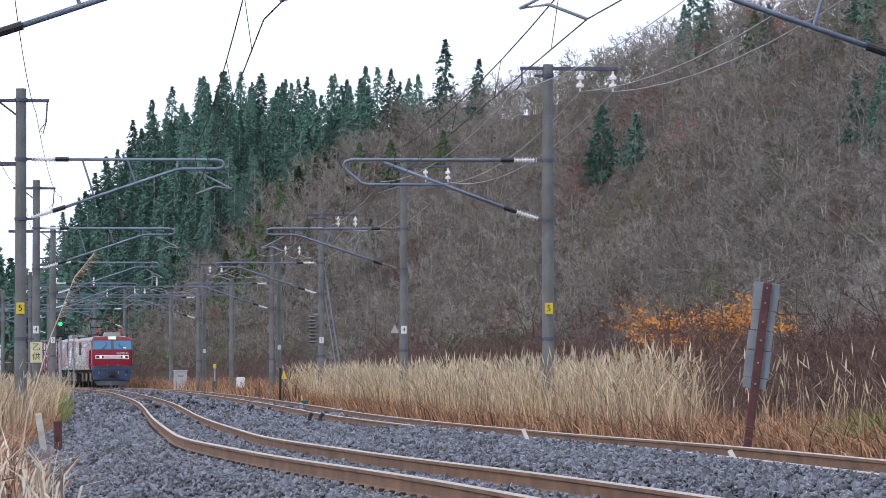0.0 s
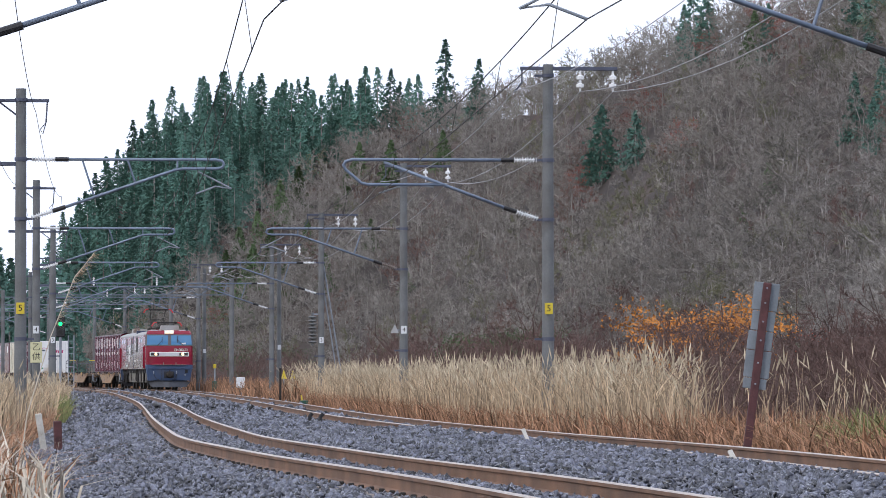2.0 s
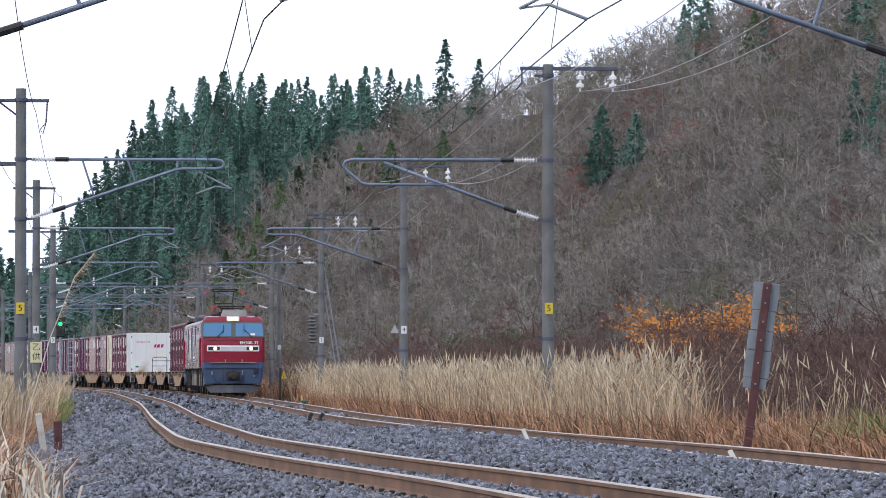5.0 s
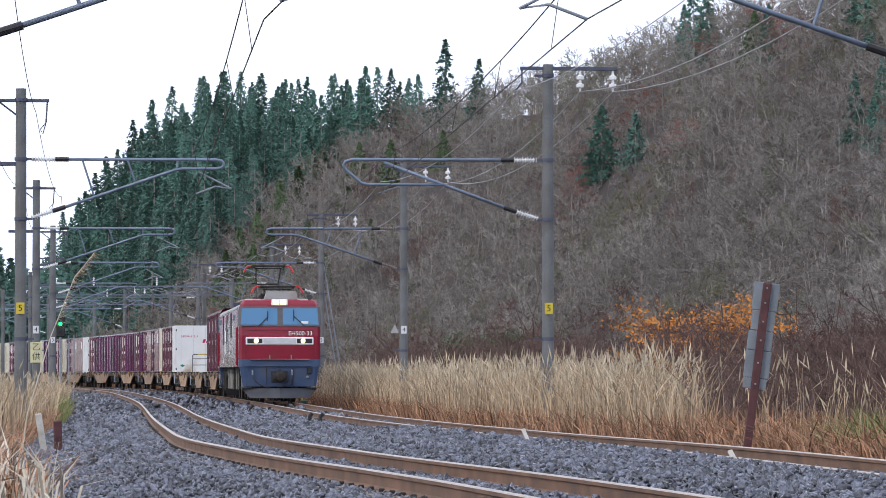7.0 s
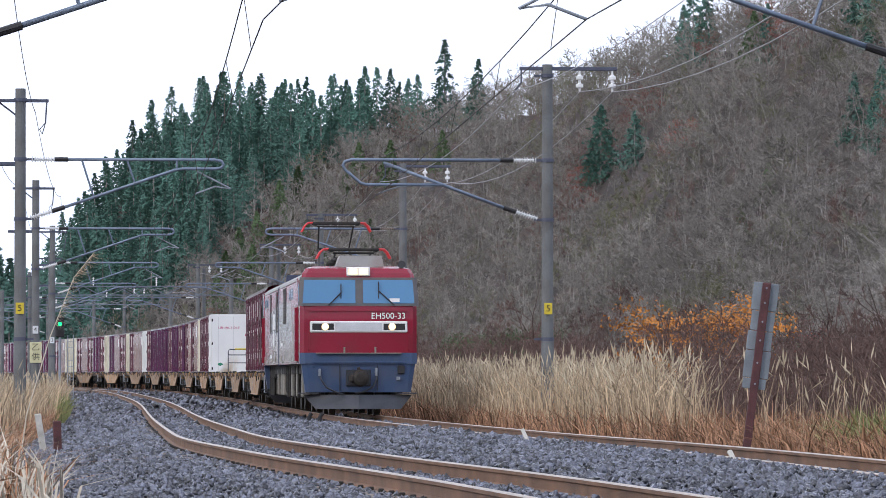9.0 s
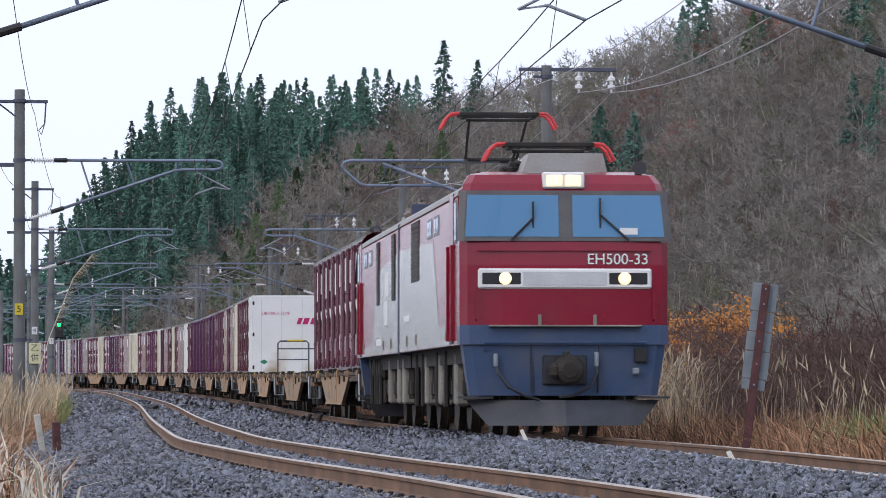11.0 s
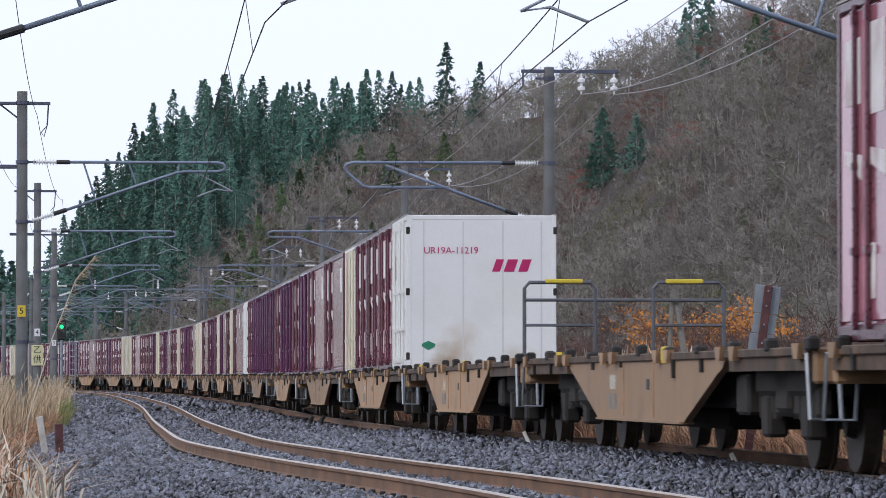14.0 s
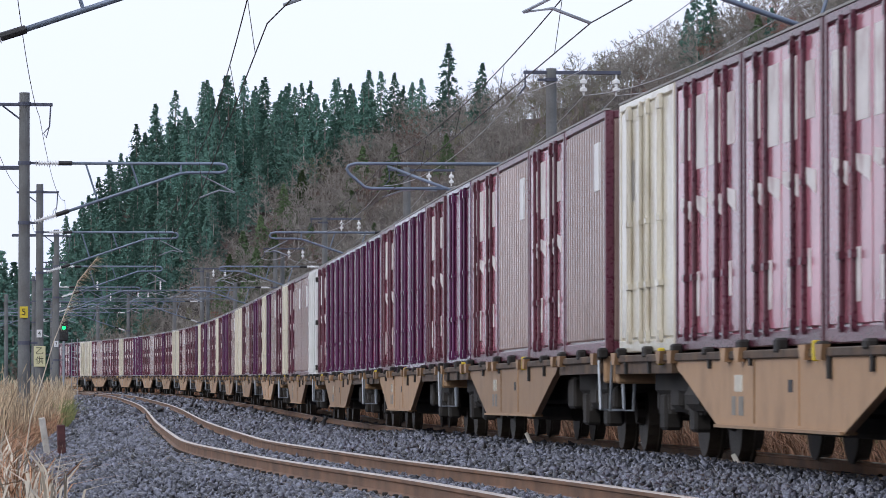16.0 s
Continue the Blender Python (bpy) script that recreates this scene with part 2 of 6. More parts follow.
LEFT = spline([(-120, 18), (-60, 10.4), (0, 3.9), (29, 1.05), (35.8, 0.12), (42.9, -0.98), (48.2, -1.68), (53.6, -2.3), (60, -2.9), (67.2, -3.45), (108.6, -6.45), (159, -10.15), (208, -14.2), (258, -19.0), (305, -25.5), (360, -36), (440, -55), (560, -91), (760, -164)])
LEVEL = spline([(-120, 0.14), (0, 0.14), (30, 0.14), (40, 0.138), (50, 0.13), (62, 0.08), (75, 0.03), (99, -0.04), (112, -0.055), (132, -0.045), (167, -0.03), (225, 0.0), (270, 0.05), (310, 0.06), (450, 0.06), (760, 0.06)])
GAUGE = 1.067
YS = np.linspace(755, -115, 3481)
XS = RIGHT(YS)
SS = np.concatenate([[0], np.cumsum(np.hypot(np.diff(XS), np.diff(YS)))])


def on_line(s):
    return np.array((np.interp(s, SS, XS), np.interp(s, SS, YS)))


def rail_pose(s, half=6.0):
    """Pose of a vehicle whose middle is s along the right track; it faces along +y of its own."""
    a, b = on_line(s - half), on_line(s + half)
    d, c = b - a, (a + b) / 2
    za, zb = float(LEVEL(a[1])), float(LEVEL(b[1]))
    rise = math.degrees(math.atan2(zb - za, float(np.hypot(*d))))
    return pose(c[0], c[1], (za + zb) / 2, 0, 0, math.degrees(math.atan2(-d[0], d[1]))) @ pose(0, 0, 0, rise)


S_REF = float(np.interp(-50.8, -YS, SS))


def front_at(t):
    # the train gathers speed gently
    if t > 9:
        ease = float(np.interp(t, [11.4, 12.0, 13.5, 15.0, 16.0], [0, -0.1, -0.1, 0.1, 0.35]))
        return S_REF + 23.85 * (t - 11.4) - (0.07 * (t - 11.4) ** 2 if t > 11.4 else 0) + ease
    return S_REF - 57.24 + 22.0 * (t - 9) + 0.1 * (t * t - 81)


MOVING = []      # (thing, metres behind the train's nose, half of its wheelbase, pose on its vehicle)


def motions():
    times = [i * 0.5 for i in range(33)]
    for ob, back, half, own in MOVING:
        walk(ob, [(t, rail_pose(front_at(t) - back, half) @ own) for t in times])



# ---- setting: ground, hill, ballast, tracks ----
def side_of(x, y):
    """Metres to the right of the right track."""
    return x - RIGHT(y)


def smooth(a, b, x):
    t = np.clip((x - a) / (b - a), 0, 1)
    return t * t * (3 - 2 * t)


def lumps(x, y, seed=0.0):
    return (np.sin(x * 0.043 + 1.3 + seed) * np.cos(y * 0.031 + 0.4 * seed) + 0.55 * np.sin(x * 0.11 + y * 0.083 + 2.1) + 0.3 * np.cos(x * 0.23 - y * 0.17 + seed))


# the hill, by bearing from the old crossing: slope of the sightline to its crest, distance of crest and foot
def across(knots):
    u, k = np.array([q[0] for q in knots]), np.array([q[1] for q in knots])
    return lambda a: np.interp(a, u, k)


CREST_RISE = across([(-0.14, 0.0), (-0.104, 0.006), (-0.090, 0.015), (-0.079, 0.031), (-0.0705, 0.0415), (-0.063, 0.048), (-0.054, 0.0545), (-0.037, 0.0565), (-0.0205, 0.0565), (0, 0.0565), (0.011, 0.0585), (0.027, 0.0635), (0.052, 0.0715), (0.077, 0.079), (0.102, 0.085), (0.9, 0.09), (1.5, 0.03)])
CREST_FAR = across([(-0.14, 880), (-0.079, 850), (-0.037, 830), (-0.01, 800), (0.02, 700), (0.052, 600), (0.102, 480), (0.9, 420)])
FOOT_FAR = across([(-0.14, 730), (-0.079, 690), (-0.037, 640), (-0.01, 590), (0.02, 500), (0.052, 410), (0.102, 300), (0.9, 240)])


def terrain(x, y):
    x, y = np.asarray(x, float), np.asarray(y, float)
    d = side_of(x, y)
    base = LEVEL(y) - 0.42
    a, r = np.arctan2(x, y), np.hypot(x, y)
    crest, foot, rise = CREST_FAR(a), FOOT_FAR(a), CREST_RISE(a)
    t = (r - foot) / (crest - foot)
    up = np.clip(t, 0, 1)
    hill = rise * crest * (up * (foot + (crest - foot) * up) / crest) ** 0.97
    hill = np.where(t > 1, rise * crest * (0.5 + 0.5 * np.exp(-((r - crest) / 160) ** 2)), hill)
    hill = hill * (1 + 0.05 * np.sin(a * 95 + up * 2.0) * up * (1 - up) * 4) * (np.abs(a) < 1.6)
    # Unseen bank behind the camera, added to darken reflections in the cab front.
    hill = hill + 17 * smooth(-35, -120, y) * smooth(9, 26, np.abs(d + 2))
    left = 5.0 * smooth(40, 140, -(x - LEFT(y))) * smooth(250, 420, y) * (y < 900)
    return base + hill + left + np.where(d > 16, lumps(x * 2.1, y * 1.7, 1.0) * 0.5 * smooth(16, 30, d), 0)


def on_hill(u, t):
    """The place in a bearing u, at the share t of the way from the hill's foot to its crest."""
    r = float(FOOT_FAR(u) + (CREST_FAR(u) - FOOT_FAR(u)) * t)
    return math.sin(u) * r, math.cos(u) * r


def build_ground():
    xs = np.unique(np.concatenate([np.linspace(-2600, -260, 14), np.linspace(-260, 200, 116), np.linspace(206, 500, 40), np.linspace(520, 2600, 14)]))
    ys = np.unique(np.concatenate([np.linspace(-600, -160, 8), np.linspace(-150, 0, 31), np.linspace(0, 1000, 221), np.linspace(1020, 3400, 14)]))
    gx, gy = np.meshgrid(xs, ys)
    z = terrain(gx, gy)
    v = np.stack([gx, gy, z], -1).reshape(-1, 3)
    n, m = len(xs), len(ys)
    i = (np.arange(m - 1)[:, None] * n + np.arange(n - 1)[None]).reshape(-1)
    f = np.stack([i, i + 1, i + n + 1, i + n], -1)
    me = bpy.data.meshes.new("ground")
    me.from_pydata(v.tolist(), [], f.tolist())
    me.materials.append(M_FOREST)
    me.polygons.foreach_set("use_smooth", [True] * len(f))
    tagged(new("ground", me), "brown leaf-littered ground rising into a wooded hillside", "ground", kind="structure")


def strip(name, section, line, y0, y1, step, mats, slots=None, smooth_faces=False):
    """A cross section of (offset, height) pairs swept along a line of the railway, open at its ends."""
    ys = np.arange(y0, y1 + step / 2, step)
    n = len(section)
    xs, zs = line(ys), LEVEL(ys)
    dx = (line(ys + 0.5) - line(ys - 0.5))
    nx, ny = 1 / np.hypot(1, dx), -dx / np.hypot(1, dx)
    v = [(x + o * a, y + o * b, z + h) for x, y, z, a, b in zip(xs, ys, zs, nx, ny) for o, h in section]
    f, ms = [], []
    for i in range(len(ys) - 1):
        for k in range(n - 1):
            f.append((i * n + k, i * n + k + 1, (i + 1) * n + k + 1, (i + 1) * n + k))
            ms.append(slots[k] if slots else 0)
    me = bpy.data.meshes.new(name)
    me.from_pydata(v, [], f)
    for m in mats:
        me.materials.append(m)
    me.polygons.foreach_set("material_index", ms)
    return me


def build_bed():
    sec_r = [(-2.2, -0.75), (-2.15, -0.21), (-1.6, -0.185), (-0.75, -0.16), (0, -0.17), (0.75, -0.16), (1.4, -0.18), (2.3, -0.5), (2.6, -0.8)]
    sec_l = [(-3.6, -0.85), (-3.0, -0.5), (-1.5, -0.19), (-0.75, -0.165), (0, -0.175), (0.75, -0.165), (1.5, -0.19), (2.3, -0.205), (2.35, -0.75)]
    for nm, sec, line in (("ballast_right", sec_r, RIGHT), ("ballast_left", sec_l, LEFT)):
        if nm == "ballast_right":
            heap = strip("ballast_heap", [(-2.9, -0.3), (-2.1, -0.13), (-1.2, -0.085), (-0.68, -0.075), (-0.645, -0.22)], RIGHT, 20, 78, 2.0, (M_BALLASTGAP,))
            tagged(new("ballast_heap", heap), "bank heaped against the rail, near-black as the shade between stones", "ballast", kind="structure")
        tagged(new(nm, strip(nm, sec, line, -20, 640, 2.0, (M_BALLASTGAP,))), "ballast bed coloured near-black as the shade between loose stones", "ballast", kind="structure")


RAIL = [(-0.062, -0.15), (-0.062, -0.138), (-0.012, -0.118), (-0.012, -0.042), (-0.032, -0.034), (-0.032, -0.008), (-0.024, 0.0),
        (0.024, 0.0), (0.032, -0.008), (0.032, -0.034), (0.012, -0.042), (0.012, -0.118), (0.062, -0.138), (0.062, -0.15)]


def build_track(name, line, label):
    track = thing(name, label, "railway track", kind="structure")
    for side in (-1, 1):
        sec = [(side * (GAUGE / 2 + 0.032) + o, h) for o, h in RAIL]
        slots = [0] * 13
        slots[5] = slots[6] = slots[7] = 1
        ob = new("rail", strip("rail", sec, line, -20, 640, 1.0, (M_RAILSIDE, M_RAILTOP), slots))
        ob.parent = track
    sleeper = Shape().box(-1.0, 1.0, -0.12, 0.12, -0.33, -0.146, 0.02).mesh("sleeper", M_SLEEPER)
    clip = Shape()
    for sx in (-1, 1):
        for o in (-0.1, 0.1):
            cx = sx * (GAUGE / 2 + 0.032) + o
            clip.box(cx - 0.022, cx + 0.022, -0.022, 0.022, -0.15, -0.118, 0.006)
    clip_me = clip.mesh("rail_clip", M_UNDER)
    y = 24.0
    while y < 112:
        x, z = float(line(y)), float(LEVEL(y))
        h = math.degrees(math.atan2(-float(line(y + 0.5) - line(y - 0.5)), 1))
        for nm, me in (("sleeper", sleeper), ("rail_clips", clip_me)):
            ob = new(nm, me)
            ob.parent = track
            ob.matrix_basis = pose(x, y, z, 0, 0, h)
        y += 0.6
    return track


def stones_mesh(name, count, spots, size, seed):
    """Loose angular stones, each a lumpy six-cornered block."""
    rng = np.random.default_rng(seed)
    cube = np.array([(0.95, 0, -0.75), (-0.55, 0.85, -0.75), (-0.55, -0.85, -0.75), (0.95, 0, 0.75), (-0.55, 0.85, 0.75), (-0.55, -0.85, 0.75)], float)
    tris = np.array([(0, 2, 1), (3, 4, 5), (0, 1, 4), (0, 4, 3), (1, 2, 5), (1, 5, 4), (2, 0, 3), (2, 3, 5)])
    x, y, z = spots(rng, count)
    n = len(x)
    corner = (cube[None] + rng.uniform(-0.33, 0.33, (n, 6, 3))) * rng.uniform(0.45, 1.5, (n, 1, 3)) * (size * rng.uniform(0.6, 1.25, (n, 1, 1)))
    q = rng.normal(size=(n, 4))
    q /= np.linalg.norm(q, axis=1, keepdims=True)
    w, a, b, c = q.T
    rot = np.stack([1 - 2 * (b * b + c * c), 2 * (a * b - w * c), 2 * (a * c + w * b), 2 * (a * b + w * c), 1 - 2 * (a * a + c * c), 2 * (b * c - w * a),
                    2 * (a * c - w * b), 2 * (b * c + w * a), 1 - 2 * (a * a + b * b)], -1).reshape(n, 3, 3)
    v = np.einsum("nij,nkj->nki", rot, corner) + np.stack([x, y, z], -1)[:, None]
    f = (tris[None] + (np.arange(n) * 6)[:, None, None]).reshape(-1, 3)
    me = bpy.data.meshes.new(name)
    me.vertices.add(n * 6)
    me.vertices.foreach_set("co", v.reshape(-1))
    me.loops.add(n * 24)
    me.loops.foreach_set("vertex_index", f.reshape(-1).astype(np.int32))
    me.polygons.add(n * 8)
    me.polygons.foreach_set("loop_start", np.arange(n * 8, dtype=np.int32) * 3)
    me.update(calc_edges=True)
    me.materials.append(M_STONE)
    return me


def bed_height(x, y):
    l, r = x - LEFT(y), x - RIGHT(y)
    z = np.where(l < -1.5, -0.19 - 0.19 * np.clip(-l - 1.5, 0, 2.2), -0.19)
    z = np.where(r > 1.4, -0.18 - 0.4 * (r - 1.4), z)
    # heaped a little between the tracks
    between = (l > 0.9) & (r < -0.9)
    z = np.where(between, -0.17 + 0.1 * np.sin(np.clip((l - 0.9) / 2.4, 0, 1) * math.pi), z)
    # and up against the nearer rail of the right track
    heap = np.interp(r, [-2.9, -2.1, -1.2, -0.68], [-0.2, -0.09, -0.055, -0.045])
    z = np.where((r > -2.9) & (r < -0.64) & (y < 78), np.maximum(z, heap), z)
    return z + LEVEL(y)


def build_stones():
    def spots_for(y0, y1, power):
        def spots(rng, n):
            y = y0 + (y1 - y0) * rng.uniform(0, 1, n) ** power
            x = LEFT(y) - 3.3 + rng.uniform(0, 9.9, n)
            l, r = x - LEFT(y), x - RIGHT(y)
            keep = (np.abs(np.abs(l) - 0.566) > 0.11) & (np.abs(np.abs(r) - 0.566) > 0.11) & (r < 2.4)
            inside = (np.abs(l) < 0.5) | (np.abs(r) < 0.5)
            x, y, inside = x[keep], y[keep], inside[keep]
            z = bed_height(x, y) + rng.uniform(-0.045, 0.04, len(x)) + np.where(inside, 0.032, 0.008)
            return x, y, z
        return spots
    for nm, n, a, b, size, p, seed in (("ballast_stones", 76000, 29, 50, 0.026, 1.0, 3), ("ballast_stones", 28000, 50, 80, 0.036, 1.0, 4), ("ballast_stones", 9000, 80, 135, 0.052, 1.0, 5), ("ballast_stones", 3000, 135, 300, 0.08, 1.0, 6)):
        tagged(new(nm, stones_mesh(nm, n, spots_for(a, b, p), size, seed)), "loose angular dark grey ballast stones", "ballast", kind="stuff")


build_ground()
build_bed()


# ---- the train ----
def bogie(parent, y, wheels, base, r, name="bogie"):
    """A truck with its frame, springs and wheels; wheels at y offsets."""
    fr = Shape()
    ys = [y + (i - (wheels - 1) / 2) * base for i in range(wheels)]
    for sx in (-1, 1):
        x0, x1 = (0.88, 1.0) if sx > 0 else (-1.0, -0.88)
        fr.box(x0, x1, ys[0] - 0.55, ys[-1] + 0.55, r + 0.02, r + 0.26, 0.03)
        for q in ys:
            fr.box(x0 - 0.03, x1 + 0.03, q - 0.17, q + 0.17, r - 0.16, r + 0.2, 0.03)
            fr.tube([(x0 + 0.06, q - 0.32, r), (x0 + 0.06, q - 0.32, r + 0.4)], 0.075, 8)
            fr.tube([(x0 + 0.06, q + 0.32, r), (x0 + 0.06, q + 0.32, r + 0.4)], 0.075, 8)
        fr.box(x0 - 0.02, x1 + 0.05, y - 0.3, y + 0.3, r + 0.05, r + 0.48, 0.04)
    fr.box(-0.9, 0.9, y - 0.3, y + 0.3, r, r + 0.3)
    b = part(name, fr, M_UNDER, parent)
    for q in ys:
        wh = Shape()
        for sx in (-1, 1):
            a = sx * 0.53
            wh.lathe((a - sx * 0.06, q, r), (a + sx * 0.09, q, r), [(0, r + 0.025), (0.2, r + 0.025), (0.25, r), (1, r - 0.01)], 22)
            wh.lathe((a + sx * 0.08, q, r), (a + sx * 0.17, q, r), [(0, 0.16), (1, 0.13)], 10)
        wh.tube([(-0.6, q, r), (0.6, q, r)], 0.08, 8)
        part("wheelset", wh, M_WHEEL, b)
    return b


def louver(parent, y0, y1, z0, z1, x=-1.402, columns=1):
    """Slatted vent on the left flank, with a twin on the right."""
    for sx in (-1, 1):
        fr, sl = Shape(), Shape()
        xa = -x * sx
        fr.box(min(xa - 0.012, xa + 0.004), max(xa - 0.012, xa + 0.004), y0, y1, z0, z1)
        w = (y1 - y0) / columns
        n = int((z1 - z0) / 0.075)
        for c in range(columns):
            for i in range(n):
                z = z0 + (i + 0.5) * (z1 - z0) / n
                a = y0 + c * w + 0.05
                sl.add([(xa, a, z - 0.012), (xa, a + w - 0.1, z - 0.012), (xa + sx * 0.022, a + w - 0.1, z + 0.022), (xa + sx * 0.022, a, z + 0.022), (xa, a, z + 0.03), (xa, a + w - 0.1, z + 0.03)],
                       [(0, 1, 2, 3), (3, 2, 5, 4)])
        v = part("vent", fr, M_BLACK, parent)
        part("slats", sl, M_UNDERGREY, v)


def pantograph(parent, y, raised):
    base = Shape()
    z0 = 3.62
    for sx in (-0.55, 0.55):
        base.tube([(sx, y - 0.7, z0 + 0.12), (sx, y + 0.7, z0 + 0.12)], 0.035, 6)
        for q in (y - 0.6, y + 0.6):
            base.lathe((sx, q, z0 - 0.2), (sx, q, z0 + 0.12), [(0, 0.05), (0.2, 0.09), (0.3, 0.05), (0.5, 0.09), (0.6, 0.05), (0.8, 0.09), (1, 0.05)], 8)
    for q in (y - 0.6, y + 0.6):
        base.tube([(-0.55, q, z0 + 0.12), (0.55, q, z0 + 0.12)], 0.035, 6)
    p = part("pantograph_base", base, M_UNDER, parent)
    top = 4.92 if raised else 4.02
    arm = Shape()
    knee = (y - 1.15, (z0 + top) / 2 + 0.02)
    for sx in (-0.45, 0.45):
        arm.tube([(sx, y + 0.55, z0 + 0.14), (sx * 0.9, knee[0], knee[1])], 0.03, 6)
        arm.tube([(sx * 0.9, knee[0], knee[1]), (sx, y + 0.1, top - 0.08)], 0.022, 6)
    arm.tube([(-0.42, knee[0], knee[1]), (0.42, knee[0], knee[1])], 0.03, 6)
    arm.tube([(-0.5, y + 0.1, top - 0.08), (0.5, y + 0.1, top - 0.08)], 0.025, 6)
    part("arm", arm, M_UNDER, p)
    head = Shape()
    for q in (y - 0.12, y + 0.32):
        head.box(-0.62, 0.62, q - 0.03, q + 0.03, top - 0.03, top + 0.03, 0.01)
    head.box(-0.58, -0.5, y - 0.12, y + 0.32, top - 0.06, top - 0.02)
    head.box(0.5, 0.58, y - 0.12, y + 0.32, top - 0.06, top - 0.02)
    part("collector_head", head, M_UNDER, p)
    for sx in (-1, 1):
        for q in (y - 0.12, y + 0.32):
            h = Shape().tube([(sx * 0.6, q, top + 0.015), (sx * 0.74, q, top + 0.005), (sx * 0.82, q, top - 0.07), (sx * 0.9, q, top - 0.22)], 0.024, 6)
            part("horn", h, M_HORN, p, "bright red curved pantograph horn")


M_HORN = mat("red_horn_paint", (0.62, 0.035, 0.04), 0.4, 0, 0.1)
M_HOSE = mat("rubber_hose", (0.03, 0.032, 0.04), 0.5, 0, 0.2)
M_STEELDARK = mat("coupler_steel", (0.035, 0.028, 0.024), 0.7, 0.3, 0.4, 5, 40, 0.3)
M_DOORRED = mat("recessed_door_red", (0.24, 0.012, 0.032), 0.2, 0, 0.1)
M_PLOUGH = mat("plough_grey_blue", (0.05, 0.055, 0.07), 0.6, 0, 0.25, 2, 30, 0.1, dirt=(0.10, 0.08, 0.07), dirt_amount=0.6)


def loco_unit(lights):
    """One half of the locomotive, 12 m long, its cab at +y; its flanks are 1.4 m from the middle."""
    u = thing("electric_locomotive", "glossy red electric freight locomotive unit with slate blue skirt", "locomotive", group="two coupled locomotive halves")
    F, R = 6.0, -6.05
    # hull in light grey, with a rounded roof edge
    sec = [(-1.4, 1.24), (-1.4, 3.2), (-1.36, 3.3), (-1.22, 3.4), (-0.9, 3.5), (0, 3.56), (0.9, 3.5), (1.22, 3.4), (1.36, 3.3), (1.4, 3.2), (1.4, 1.24)]
    hull = Shape().prism(sec, "y", R, F - 0.42)
    part("body", hull, M_RED, u, "glossy red flank panels mirroring the sky")
    part("roof", Shape().prism([(-1.407, 3.24), (-1.375, 3.315), (-1.23, 3.42), (-0.9, 3.53), (0, 3.6), (0.9, 3.53), (1.23, 3.42), (1.375, 3.315), (1.407, 3.24)], "y", R + 0.02, F - 0.5), M_ROOF, u, "dusty grey roof")
    # cab: rounded nose in red, its windscreen leaning back
    cab = Shape()
    rows = [(1.49, F), (2.3, F), (2.6, F - 0.015), (3.27, F - 0.16), (3.40, F - 0.20), (3.52, F - 0.3), (3.575, F - 0.62)]
    half = [1.40, 1.40, 1.40, 1.36, 1.33, 1.25, 1.1]
    xs = [-1.0, -0.93, -0.6, 0, 0.6, 0.93, 1.0]
    back = [0.16, 0.035, 0.01, 0, 0.01, 0.035, 0.16]
    v, f = [], []
    for (z, y), w in zip(rows, half):
        v += [(-w, F - 0.425 if z < 3.5 else F - 0.7, z)] + [(k * w, y - b, z) for k, b in zip(xs, back)] + [(w, F - 0.425 if z < 3.5 else F - 0.7, z)]
    n = 9
    for i in range(len(rows) - 1):
        f += [(i * n + k, i * n + k + 1, (i + 1) * n + k + 1, (i + 1) * n + k) for k in range(n - 1)]
    f.append(tuple((len(rows) - 1) * n + k for k in range(n)))
    f.append(tuple(reversed(range(n))))
    cab.add(v, f)
    part("cab_front", cab, M_RED, u, "deep red cab front")
    # windscreen surround and panes
    def lean(z):
        return float(np.interp(z, [2.6, 3.27], [F - 0.015, F - 0.16]))
    sur = Shape()
    for x0, x1 in ((-1.44, 1.44),):
        sur.add([(x0, lean(2.6) - 0.05, 2.62), (x1, lean(2.6) - 0.05, 2.62), (x1 * 0.97, lean(3.27) - 0.05, 3.3), (x0 * 0.97, lean(3.27) - 0.05, 3.3),
                 (x0 * 0.94, lean(2.6) + 0.012, 2.62), (x1 * 0.94, lean(2.6) + 0.012, 2.62), (x1 * 0.91, lean(3.27) + 0.012, 3.3), (x0 * 0.91, lean(3.27) + 0.012, 3.3)],
                [(4, 5, 6, 7), (0, 1, 5, 4), (3, 7, 6, 2), (0, 4, 7, 3), (1, 2, 6, 5)])
    frame_ob = part("windscreen_frame", sur, M_SURROUND, u, "dark grey windscreen surround")
    for x0, x1 in ((-1.335, -0.11), (0.075, 1.335)):
        p = Shape()
        a, b = lean(2.69) + 0.016, lean(3.24) + 0.016
        p.add([(x0, a, 2.68), (x1, a, 2.68), (x1 * (0.97 if x1 > 1 else 1), b, 3.24), (x0 * (0.97 if x0 < -1 else 1), b, 3.24)], [(0, 1, 2, 3)])
        v4 = list(p.v)
        p.add([(x, y + 0.012, z) for x, y, z in v4], [(3, 2, 1, 0)])
        p.f += [(0, 4, 5, 1), (1, 5, 6, 2), (2, 6, 7, 3), (3, 7, 4, 0)]
        p.m += [0] * 4
        part("windscreen_pane", p, M_GLASS, frame_ob, "blue-tinted windscreen glass with mirrored sky in its colour")
    for x0, tip, top in ((0.72, 0.42, 2.93), (-0.86, -0.48, 2.98)):
        wp = Shape().tube([(x0, lean(2.62) + 0.06, 2.63), (tip, lean(top) + 0.06, top)], 0.016, 5)
